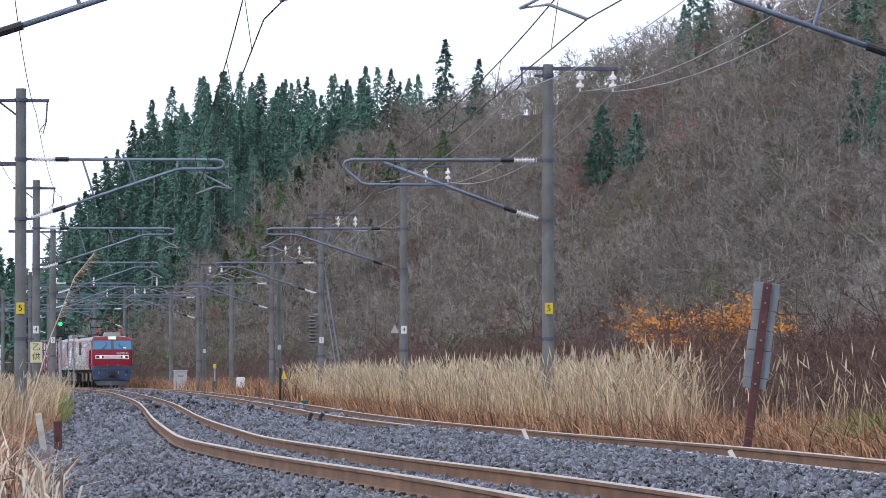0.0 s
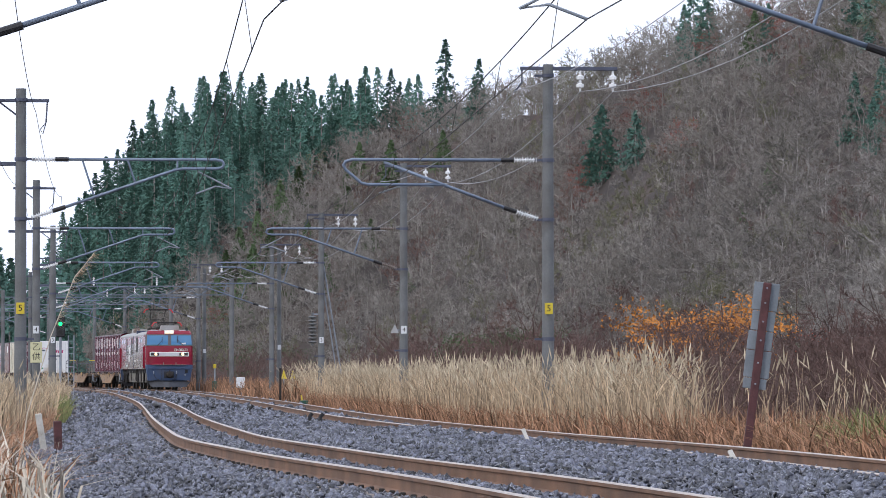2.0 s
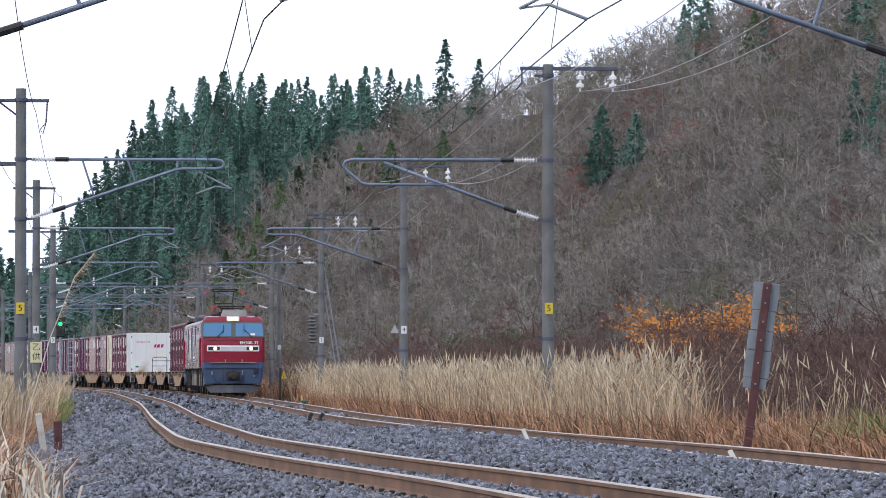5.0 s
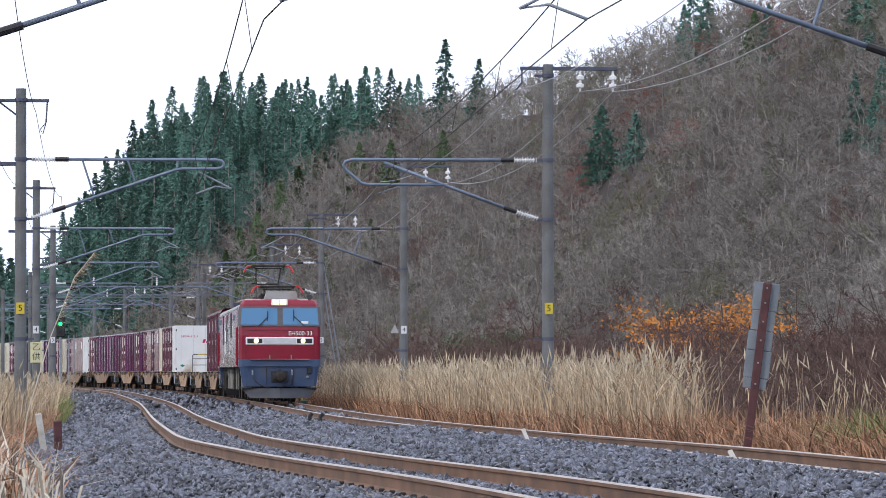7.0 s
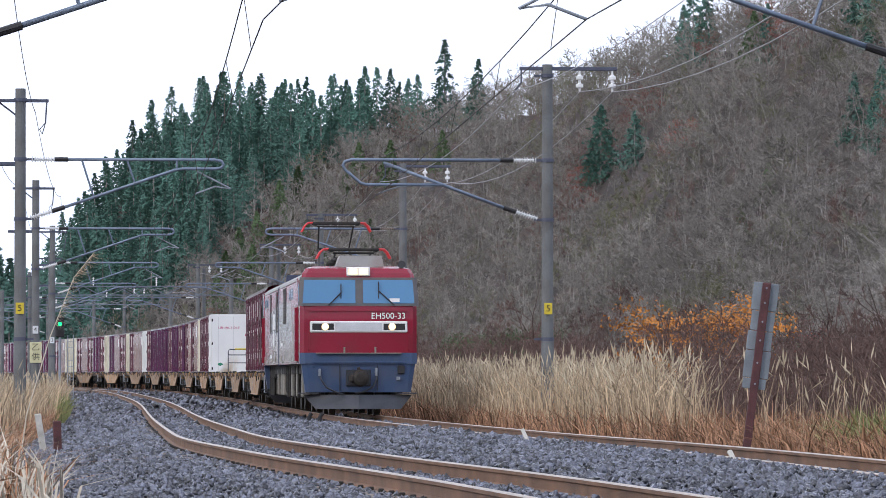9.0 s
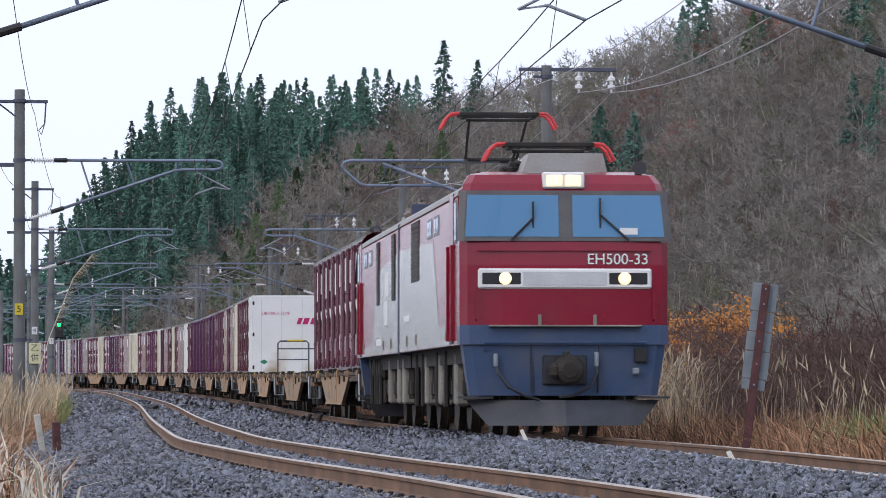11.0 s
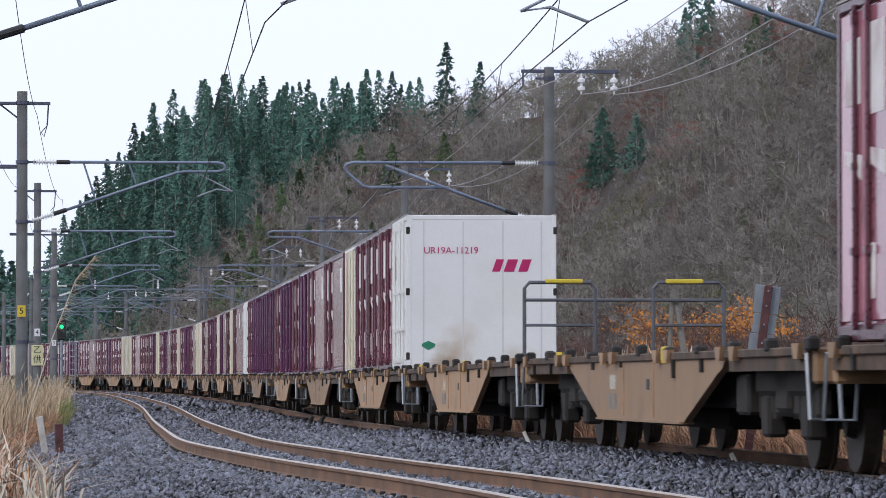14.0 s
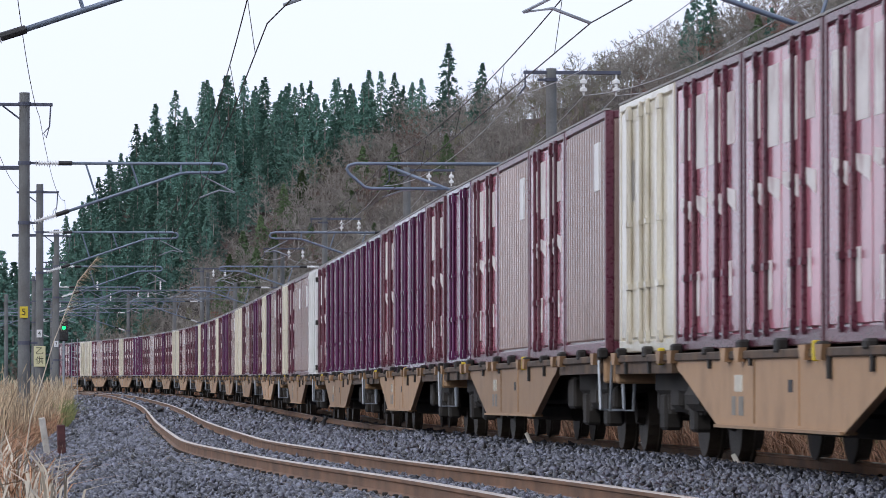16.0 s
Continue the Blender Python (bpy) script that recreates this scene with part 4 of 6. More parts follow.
def build_container(kind):
    """A 12 ft freight container, 3.72 long, 2.45 wide, 2.5 high, its foot at 0."""
    L, W, H = 1.858, 1.225, 2.5
    looks = {"wine": ("wine red freight container with white plain markings", M_WINE), "dark": ("dark wine ribbed freight container", M_WINEDEEP), "cream": ("cream freight container with lock bars", M_CREAM),
             "taupe": ("taupe corrugated freight container", M_TAUPE), "white": ("white refrigerated container with magenta markings", M_JOT)}
    label, skin = looks[kind]
    c = thing("freight_container", label, "container", group="containers on the train")
    post = M_PURPLE if kind == "dark" else M_WINEDARK if kind in ("wine", "taupe") else skin
    part("body", Shape().box(-W + 0.03, W - 0.03, -L + 0.03, L - 0.03, 0.06, H - 0.02), skin, c)
    for e in (-1, 1):
        ends = Shape()
        if kind == "white":
            ends.box(-W + 0.05, W - 0.05, min(e * (L - 0.03), e * (L - 0.005)), max(e * (L - 0.03), e * (L - 0.005)), 0.1, H - 0.04, 0.01)
        else:
            ends.box(-W + 0.06, W - 0.06, min(e * (L - 0.05), e * (L - 0.03)), max(e * (L - 0.05), e * (L - 0.03)), 0.1, H - 0.06)
            for i in range(7):
                x = -1.05 + i * 0.35
                ends.box(x - 0.09, x + 0.09, min(e * (L - 0.04), e * L), max(e * (L - 0.04), e * L), 0.12, H - 0.08, 0.02)
        part("end_panel", ends, M_PURPLE if kind in ("wine", "dark") else skin, c)
    fr = Shape()
    for sx in (-1, 1):
        for e in (-1, 1):
            fr.box(min(sx * W, sx * (W - 0.09)), max(sx * W, sx * (W - 0.09)), min(e * L, e * (L - 0.09)), max(e * L, e * (L - 0.09)), 0, H, 0.012)
        fr.box(min(sx * W, sx * (W - 0.07)), max(sx * W, sx * (W - 0.07)), -L + 0.09, L - 0.09, H - 0.08, H, 0.01)
        fr.box(min(sx * W, sx * (W - 0.07)), max(sx * W, sx * (W - 0.07)), -L + 0.09, L - 0.09, 0, 0.12, 0.01)
    for e in (-1, 1):
        fr.box(-W + 0.09, W - 0.09, min(e * L, e * (L - 0.07)), max(e * L, e * (L - 0.07)), H - 0.08, H, 0.01)
        fr.box(-W + 0.09, W - 0.09, min(e * L, e * (L - 0.07)), max(e * L, e * (L - 0.07)), 0, 0.12, 0.01)
    part("corner_frame", fr, post, c)
    for x in (-W - 0.004, W - 0.05):
        part("top_edge", Shape().box(x, x + 0.054, -L, L, H, H + 0.02), M_ROOF, c)
    for sx in (-1, 1):
        def slab(shape, y0, y1, z0, z1, out0, out1, bev=0.0):
            return shape.box(min(sx * (W + out0), sx * (W + out1)), max(sx * (W + out0), sx * (W + out1)), y0, y1, z0, z1, bev)
        if kind == "taupe":
            cor = Shape()
            for i in range(16):
                y = -L + 0.2 + i * 0.222
                slab(cor, y - 0.055, y + 0.055, 0.14, H - 0.1, -0.035, 0.0, 0.02)
            part("corrugation", cor, skin, c)
            patch = Shape()
            slab(patch, 0.9, 1.3, 1.7, 2.2, -0.02, 0.003)
            part("side_marking", patch, M_WHITE, c)
            continue
        leaves = 4 if kind in ("wine", "dark") else 2
        w = (2 * L - 0.24) / leaves
        door = []
        for i in range(leaves):
            y = -L + 0.12 + i * w
            door.append(part("door_leaf", slab(Shape(), y + 0.02, y + w - 0.02, 0.14, H - 0.1, -0.03, -0.008, 0.008), skin, c))
        for i in range(leaves):
            for k in ((0.72,) if leaves == 4 else (0.36, 0.44, 0.86)):
                y = -L + 0.12 + (i + (k if i % 2 == 0 else 1 - k)) * w
                bar = Shape().tube([(sx * (W + 0.012), y, 0.08), (sx * (W + 0.012), y, H - 0.06)], 0.022, 6)
                slab(bar, y - 0.05, y + 0.05, 0.62, 0.68, -0.005, 0.045)
                slab(bar, y - 0.03, y + 0.03, 1.24, 1.29, -0.005, 0.04)
                slab(bar, y - 0.035, y + 0.035, 0.1, 0.2, -0.005, 0.04)
                slab(bar, y - 0.035, y + 0.035, H - 0.2, H - 0.1, -0.005, 0.04)
                part("lock_bar", bar, post, c)
        if kind == "wine":
            for y0, y1, z0, z1 in ((0.95, 1.5, 1.75, 2.2), (0.1, 0.72, 1.62, 2.28), (-0.62, -0.12, 1.62, 2.28), (0.3, 0.62, 0.3, 0.62), (-1.55, -1.0, 1.72, 2.2), (-0.75, -0.45, 0.3, 0.7), (1.2, 1.34, 0.45, 0.75)):
                part("side_marking", slab(Shape(), y0, y1, z0, z1, -0.01, -0.004), M_MARK, c, "plain white marking panel")
            xa, xb = sx * (W - 0.009), sx * (W - 0.003)
            for y0, y1 in ((0.95, 1.55), (0.05, 0.78), (-0.78, -0.05), (-1.55, -0.95)):
                v = [(x, y, z) for x in (xa, xb) for y, z in ((y0, 1.3), (y1, 1.16), (y1, 1.34), (y0, 1.4))]
                part("side_stripe", Shape().add(v, [(0, 1, 2, 3), (7, 6, 5, 4), (0, 4, 5, 1), (1, 5, 6, 2), (2, 6, 7, 3), (3, 7, 4, 0)]), M_MARK, c, "white slanting stripe")
        if kind in ("cream", "white"):
            pt = Shape()
            part("side_marking", slab(pt, 0.7, 1.1, 0.3, 0.8, -0.01, -0.004), M_UNDERGREY, c)
            part("side_marking", slab(Shape(), -1.3, -0.8, 1.5, 1.9, -0.01, -0.004), M_UNDERGREY, c)
    if kind == "white":
        front = Matrix.Translation((0, L - 0.002, 0)) @ Euler((radians(90), 0, radians(180))).to_matrix().to_4x4()
        text(c, "serial_lettering", "UR19A-11219", 0.155, front @ pose(-0.50, 1.92, 0), M_MAGENTA, "magenta serial lettering")
        # maker's emblem as three plain slanted marks
        em = Shape()
        for x, w in ((0.17, 0.13), (0.36, 0.17), (0.60, 0.15)):
            em.prism([(-x, 1.58), (-x - w, 1.58), (-x - w - 0.07, 1.78), (-x - 0.07, 1.78)], "y", L - 0.004, L + 0.003)
        part("emblem", em, M_MAGENTA, c, "magenta slanted emblem marks")
        part("green_badge", Shape().prism([(0.87, 0.3), (0.98, 0.36), (0.98, 0.4), (0.87, 0.45), (0.76, 0.4), (0.76, 0.36)], "y", L - 0.004, L + 0.003), M_BADGE, c, "small green badge")
        seams = Shape()
        for x in (-0.98, -0.35, 0.3, 0.95):
            seams.box(x - 0.012, x + 0.012, L - 0.008, L - 0.001, 0.12, H - 0.1)
        part("panel_seams", seams, M_SEAM, c)
        for z in (0.2, 1.25, 2.25):
            for x in (-W + 0.02, W - 0.02):
                part("hinge", Shape().box(x - 0.03, x + 0.03, L - 0.05, L + 0.012, z - 0.06, z + 0.06, 0.01), M_UNDER, c)
    return c


M_MARK = mat("worn_white_marking", (0.74, 0.70, 0.69), 0.5, 0, 0.1, 3, 30, 0.02, dirt=(0.32, 0.16, 0.17), dirt_amount=0.6, dirt_scale=2.5)
M_MAGENTA = mat("magenta_ink", (0.45, 0.01, 0.12), 0.5, 0, 0.05)
M_BADGE = mat("green_ink", (0.02, 0.22, 0.12), 0.5, 0, 0.05)
M_SEAM = mat("panel_seam_grey", (0.60, 0.61, 0.62), 0.5, 0, 0.05)

lead = loco_unit(True)
trail = loco_unit(False)
MOVING.append((lead, 6.0, 3.6, pose(0, 0, 0)))
MOVING.append((trail, 18.25, 3.6, pose(0, 0, 0, 0, 0, 180)))

WAGONS = ["wwwww", "     ", "     ", "JwwwC", "TwTwR", "wRRwd", "dRddw", "JTTwC", "wTdCw", "dwTwC", "CTwRd", "wCwwT", "RwCdw", "wwTwC", "CwwRw", "wTwwd", "RwwCw", "wwTwC", "CwRww"]
KIND = {"w": "wine", "R": "dark", "d": "dark", "T": "taupe", "C": "cream", "J": "white"}
wagon0 = build_wagon()
boxes = {}
for i, load in enumerate(WAGONS):
    back = 24.9 + 9.875 + 19.75 * i
    w = wagon0 if i == 0 else build_wagon(True) if i == 2 else copy_thing(wagon0, pose(0, 0, 0))
    MOVING.append((w, back, 7.1, pose(0, 0, 0)))
    if load == "     ":
        tagged(w, "empty tan container flat wagon with end hoops")
    for k, ch in enumerate(load):
        if ch == " ":
            continue
        kind = KIND[ch]
        if kind in boxes:
            c = copy_thing(boxes[kind], pose(0, 0, 0))
        else:
            c = boxes[kind] = build_container(kind)
        MOVING.append((c, back, 7.1, pose(0, 7.62 - 3.81 * k, 1.03)))


# ---- overhead line ----
OFF_R = {192: 3.4, 282: 2.75, 330: 2.8, 378: 2.9}
OFF_L = {100: 3.5, 147: 3.98}
POLES = [8, 53, 100, 147, 192, 237, 282, 330, 378, 426]
M_DARKTUBE = mat("dark_blue_steel", (0.085, 0.095, 0.135), 0.5, 0.3, 0.2)
M_PLATE = mat("white_plate", (0.70, 0.72, 0.74), 0.5, 0, 0.05)
M_INK = mat("black_ink", (0.015, 0.015, 0.015), 0.6, 0, 0.05)


def coil(shape, a, b, r, n):
    """A ribbed rod insulator."""
    prof = [(0, 0.03)]
    for i in range(n):
        prof += [((i + 0.15) / n, 0.03), ((i + 0.5) / n, r), ((i + 0.62) / n, 0.03)]
    return shape.lathe(a, b, prof + [(1, 0.03)], 8)


def spot(line, y, off, z=0.0):
    """A pose beside a track: off metres to its right, local x across the track."""
    d = float(line(y + 0.5) - line(y - 0.5))
    n = math.hypot(1, d)
    return pose(float(line(y)) + off / n, y - off * d / n, float(LEVEL(y)) + z, 0, 0, math.degrees(math.atan2(-d, 1)))


def build_pole(y, right, style, tall=7.85, number="", plate=None, doubled=False, brown=False, longer=0.0):
    """A concrete mast with its bracket; s points from the track to the mast."""
    s = 1 if right else -1
    line = RIGHT if right else LEFT
    m = thing("catenary_mast", "weathered concrete railway mast with bracket arm and insulators", "catenary mast", spot(line, y if right or y != 53 else 50.5, s * (OFF_R if right else OFF_L).get(y, 3.72)), "masts along the railway")
    part("mast", Shape().tube([(0, 0, -1.2), (0, 0, 2), (0, 0, tall)], 0.15, 14, r1=0.115), M_CONC, m, smooth=False)
    bands = (5.72, 4.4, 1.75, tall - 0.25)
    for h in bands:
        part("clamp_band", Shape().lathe((0, 0, h - 0.04), (0, 0, h + 0.04), [(0, 0.145), (1, 0.145)], 12).box(-s * 0.3 if s > 0 else 0, 0 if s > 0 else 0.3, -0.03, 0.03, h - 0.025, h + 0.025), M_DARKTUBE, m)
    ins = M_BROWNPORC if brown else M_PORC

    def p(x, h):
        return (-s * x, 0, h)
    part("insulator", coil(Shape(), p(0.24, 5.72), p(0.78, 5.72), 0.075, 9), ins, m, "white ribbed insulator")
    part("insulator", coil(Shape(), p(0.22, 4.42), p(0.72, 4.58), 0.075, 9), ins, m, "white ribbed insulator")
    part("end_cap", Shape().tube([p(0.76, 5.72), p(1.05, 5.72)], 0.05, 8), M_BLACK, m)
    part("end_cap", Shape().tube([p(0.70, 4.575), p(0.98, 4.665)], 0.05, 8), M_BLACK, m)
    if style == "A":
        part("bracket_tube", Shape().tube([p(1.0, 5.72), p(4.35, 5.72), p(4.5, 5.68), p(4.55, 5.6), p(4.5, 5.5), p(4.15, 5.2), p(4.0, 5.17), p(2.3, 5.17)], 0.036, 8), M_TUBE, m, "blue-grey steel bracket tube", smooth=True)
        part("strut", Shape().tube([p(0.95, 4.655), p(3.65, 5.66)], 0.036, 8), M_TUBE, m, smooth=True)
        part("steady_arm", Shape().tube([p(2.55, 5.12), p(2.95, 5.16), p(3.3, 5.13), p(3.75, 4.98)], 0.02, 6), M_GALV, m)
        reach = 3.75
    else:
        part("bracket_tube", Shape().tube([p(1.0, 5.72), p(4.3, 5.72), p(4.44, 5.69), p(4.48, 5.62), p(4.44, 5.55), p(4.3, 5.52), p(3.6, 5.52), p(3.4, 5.49), p(0.95, 4.655)], 0.034, 8), M_TUBE, m, "blue-grey steel bracket tube", smooth=True)
        for a, b, h in ((1.35, 1.62, 4.88), (2.35, 2.52, 5.2), (3.45, 3.45, 5.52)):
            part("brace", Shape().tube([p(a, 5.72), p(b, h)], 0.022, 6), M_TUBE, m)
        part("steady_arm", Shape().tube([p(3.9 + longer, 5.46), p(4.65 + longer, 5.08), p(4.3 + longer, 5.13), p(3.85 + longer, 4.96)], 0.02, 6), M_GALV, m)
        if longer:
            part("arm_hanger", Shape().tube([p(4.2, 5.52), p(3.9 + longer, 5.5)], 0.022, 6), M_GALV, m)
        reach = 3.85 + longer
    if right:
        part("cross_arm", Shape().box(-0.62, 1.55, -0.05, 0.05, tall - 0.13, tall - 0.05, 0.008), M_DARKTUBE, m, "dark steel cross arm")
        for x in (0.72, 1.45):
            part("disc_insulator", Shape().lathe((x, 0, tall - 0.13), (x, 0, tall - 0.6), [(0, 0.02), (0.2, 0.03), (0.28, 0.085), (0.42, 0.085), (0.45, 0.03), (0.6, 0.03), (0.65, 0.085), (0.8, 0.085), (0.83, 0.03), (1, 0.02)], 10), M_PORC, m, "white disc insulator")
        part("hanger", Shape().tube([(-0.58, 0, tall - 0.13), (-0.58, 0, tall - 0.4), (-0.75, 0, tall - 0.62)], 0.02, 6), M_DARKTUBE, m)
    else:
        part("cross_arm", Shape().box(-0.75, 0.62, -0.05, 0.05, tall - 0.3, tall - 0.23, 0.008).tube([(-0.5, 0.0, tall - 0.28), (-0.08, 0, tall - 0.6)], 0.02, 6), M_DARKTUBE, m, "dark steel cross arm")
        part("hanger", Shape().tube([(0.58, 0, tall - 0.25), (0.55, 0, tall - 0.75)], 0.018, 6).tube([(0.55, 0, tall - 0.75), (0.42, 0, tall - 0.9), (0.48, 0, tall - 1.0), (0.55, 0, tall - 0.75)], 0.012, 5), M_DARKTUBE, m)
        part("side_bracket", Shape().box(-0.9, -0.1, -0.04, 0.04, 5.57, 5.66, 0.01), M_DARKTUBE, m)
    if number:
        pl = part("number_plate_board", Shape().box(-0.09, 0.09, -0.185, -0.17, 2.3, 2.55, 0.004), plate, m, "small mast number board")
        text(pl, "figure", number, 0.2, Matrix.Translation((0, -0.188, 2.425)) @ pose(0, 0, 0, 90), M_INK)
    if doubled:
        part("twin_mast", Shape().tube([(0.42, 0.6, -1.2), (0.42, 0.6, tall - 0.3)], 0.14, 12, r1=0.11), M_CONC, m)
        part("number_plate_board", Shape().box(0.34, 0.5, 0.42, 0.435, 2.25, 2.5, 0.004), M_PLATE, m)
    return m, reach


REACH = {}
for y in POLES:
    REACH[(y, 1)] = REACH[(y, 0)] = 3.8
    if y < 20:
        continue
    num = {100: "5", 147: "4", 192: "3"}.get(y, "")
    plate = M_YELLOW if y == 100 else M_PLATE
    _, REACH[(y, 1)] = build_pole(y, True, "A" if y == 100 else "B", number=num, plate=plate, doubled=y in (237, 282), brown=y == 147, tall=7.85 if y < 300 else 7.4, longer=0.45 if y == 53 else 0.0)
    _, REACH[(y, 0)] = build_pole(y, False, "B", number=num, plate=plate, tall=7.28)


def wire_point(line, y, off, h):
    m = spot(line, y, off)
    return m @ Vector((0, 0, h))


def build_wires():
    def sagging(pts, sag, n=10):
        out = []
        for a, b in zip(pts, pts[1:]):
            for k in range(n):
                t = k / n
                q = a.lerp(b, t)
                q.z -= sag * 4 * t * (1 - t)
                out.append(q)
        return out + [pts[-1]]
    for line, s in ((RIGHT, 1), (LEFT, -1)):
        tops, lows = [], []
        for i, y in enumerate(POLES):
            off = s * (OFF_R if s > 0 else OFF_L).get(y, 3.72) - s * REACH[(y, 1 if s > 0 else 0)]
            tops.append(wire_point(line, y, off + s * 0.1, 5.78))
            lows.append(wire_point(line, y, off, 4.96))
        mess, cont = sagging(tops, 0.32), sagging(lows, 0.0)
        c = thing("catenary_wire", "thin dark overhead contact wire with droppers", "overhead wire", group="overhead wires")
        part("messenger_wire", Shape().tube(mess, 0.009, 5), M_WIRE, c)
        part("contact_wire", Shape().tube(cont, 0.009, 5), M_WIRE, c)
        for k, (a, b) in enumerate(zip(mess, cont)):
            if k % 10 and k % 2 == 1:
                part("dropper", Shape().tube([a, b], 0.007, 4), M_WIRE, c)
    for off, h, sag, nm in ((3.72 + 0.72, 7.25, 0.7, "feeder_wire"), (3.72 + 1.45, 7.25, 0.7, "feeder_wire"), (3.72 - 0.75, 7.25, 0.5, "return_wire")):
        pts = sagging([wire_point(RIGHT, y, off, h) for y in POLES], sag)
        tagged(new(nm, Shape().tube(pts, 0.009, 5).mesh(nm, M_GALVW)), "pale aluminium power wire strung between masts", "power wire", "overhead wires")
    for off, h, sag in ((-3.72 + 0.55, 6.75, 0.5), (-3.72 - 0.7, 7.1, 0.6)):
        pts = sagging([wire_point(LEFT, y, off + (0.2 if y == 53 else 0), h) for y in POLES], sag)
        tagged(new("feeder_wire", Shape().tube(pts, 0.007, 5).mesh("feeder_wire", M_WIRE)), "dark power wire strung between masts", "power wire", "overhead wires")


M_GALVW = mat("aluminium_wire", (0.42, 0.42, 0.44), 0.5, 0.5, 0.1)
build_wires()

# station-throat steel beams far along the line
M_FARSTEEL = mat("grey_blue_lattice_steel", (0.16, 0.19, 0.23), 0.6, 0.4, 0.2)
for y, h in ((262, 6.0), (305, 6.1), (352, 6.3)):
    xl, xr = float(LEFT(y)) - 4.2, float(RIGHT(y)) + 3.2
    z = float(LEVEL(y))
    g = thing("portal_gantry", "grey steel lattice portal over both tracks", "gantry", group="portals over the tracks")
    for x in (xl, xr):
        part("post", Shape().tube([(x, y, z - 1), (x, y, z + h + 0.5)], 0.13, 8), M_CONC, g)
    part("beam", Shape().box(xl, xr, y - 0.05, y + 0.05, z + h, z + h + 0.06).box(xl, xr, y - 0.05, y + 0.05, z + h - 0.5, z + h - 0.44), M_FARSTEEL, g)
    n = 12
    for k in range(n):
        a, b = xl + (xr - xl) * k / n, xl + (xr - xl) * (k + 1) / n
        part("lattice_bar", Shape().tube([(a, y, z + h - 0.47 + (0.5 if k % 2 else 0)), (b, y, z + h + 0.03 - (0.5 if k % 2 else 0))], 0.03, 5), M_FARSTEEL, g)
    for k in (0.3, 0.62):
        x = xl + (xr - xl) * k
        part("insulator", coil(Shape(), (x, y, z + h + 0.06), (x, y, z + h + 0.55), 0.09, 4), M_PORC, g)


# ---- trackside things ----
def build_small():
    # leaning board seen from behind
    s = thing("trackside_sign", "leaning dark red post with weathered grey boards seen from behind", "sign", pose(4.0, 60, -0.32, 0, 7.2, 0))
    part("post", Shape().box(-0.055, 0.055, -0.05, 0.02, -0.3, 2.47, 0.01), M_SIGNRUST, s, "dark red rusty post")
    for z0, z1, x0, x1 in ((2.1, 2.47, -0.17, 0.14), (1.83, 2.09, -0.15, 0.13), (1.57, 1.82, -0.17, 0.13), (1.2, 1.56, -0.17, 0.14), (1.05, 1.19, -0.16, 0.12)):
        part("board", Shape().box(x0, x1 + 0.03, 0.025, 0.045, z0, z1, 0.006), M_PANEL, s)
    for z in (2.4, 2.2, 1.95, 1.7, 1.4, 1.12):
        part("bolt", Shape().lathe((0, -0.05, z), (0, -0.062, z), [(0, 0.014), (1, 0.012)], 6), M_GALV, s)
    # plate on the fourth left mast
    m = spot(LEFT, 147, -3.98)
    b = thing("mast_sign", "cream board with two black characters on a mast", "sign", m)
    part("board", Shape().box(-0.18, 0.2, -0.19, -0.17, 1.35, 2.02, 0.01), M_CREAMPLATE, b)
    for i, ch in enumerate(("乙", "供")):
        text(b, "character", ch, 0.27, Matrix.Translation((0.01, -0.193, 1.85 - 0.31 * i)) @ pose(0, 0, 0, 90), M_INK)
    # signal with a green lamp
    sg = thing("colour_light_signal", "dark railway signal showing a green light", "signal", spot(LEFT, 200, -3.4))
    part("post", Shape().tube([(0, 0, -1), (0, 0, 3.6)], 0.06, 10), M_GALV, sg)
    h = part("head", Shape().box(-0.2, 0.2, -0.1, 0.08, 2.6, 3.55, 0.06), M_BLACK, sg)
    part("lamp", Shape().lathe((0, -0.1, 3.2), (0, -0.13, 3.2), [(0, 0.09), (1, 0.08)], 16), M_GREEN, h, "lit green lamp")
    part("lamp", Shape().lathe((0, -0.1, 2.85), (0, -0.13, 2.85), [(0, 0.11), (1, 0.1)], 16), M_INK, h)
    part("hood", Shape().tube([(-0.13, -0.1, 3.22), (-0.13, -0.3, 3.25), (-0.1, -0.3, 3.34), (0, -0.32, 3.37), (0.1, -0.3, 3.34), (0.13, -0.3, 3.25), (0.13, -0.1, 3.22)], 0.02, 5), M_BLACK, h)
    part("ladder", Shape().tube([(0.35, 0.1, -0.5), (0.35, 0.1, 2.7)], 0.025, 5).tube([(0.6, 0.1, -0.5), (0.6, 0.1, 2.7)], 0.025, 5), M_GALV, sg)
    for k in range(9):
        part("rung", Shape().tube([(0.35, 0.1, 0.2 + k * 0.28), (0.6, 0.1, 0.2 + k * 0.28)], 0.015, 5), M_GALV, sg)
    # relay cabinet
    c = thing("relay_cabinet", "grey steel relay cabinet with small roof beside the line", "cabinet", spot(RIGHT, 300, 3.3, -0.42))
    part("body", Shape().box(-0.42, 0.42, -0.3, 0.3, 0.1, 1.55, 0.02), M_PANEL2, c)
    part("roof", Shape().box(-0.47, 0.47, -0.35, 0.35, 1.55, 1.63, 0.02), M_PANEL2, c)
    part("door", Shape().box(-0.36, 0.36, -0.315, -0.3, 0.2, 1.45, 0.006), M_PANEL2, c)
    part("plinth", Shape().box(-0.45, 0.45, -0.32, 0.32, -0.2, 0.1), M_CONC, c)
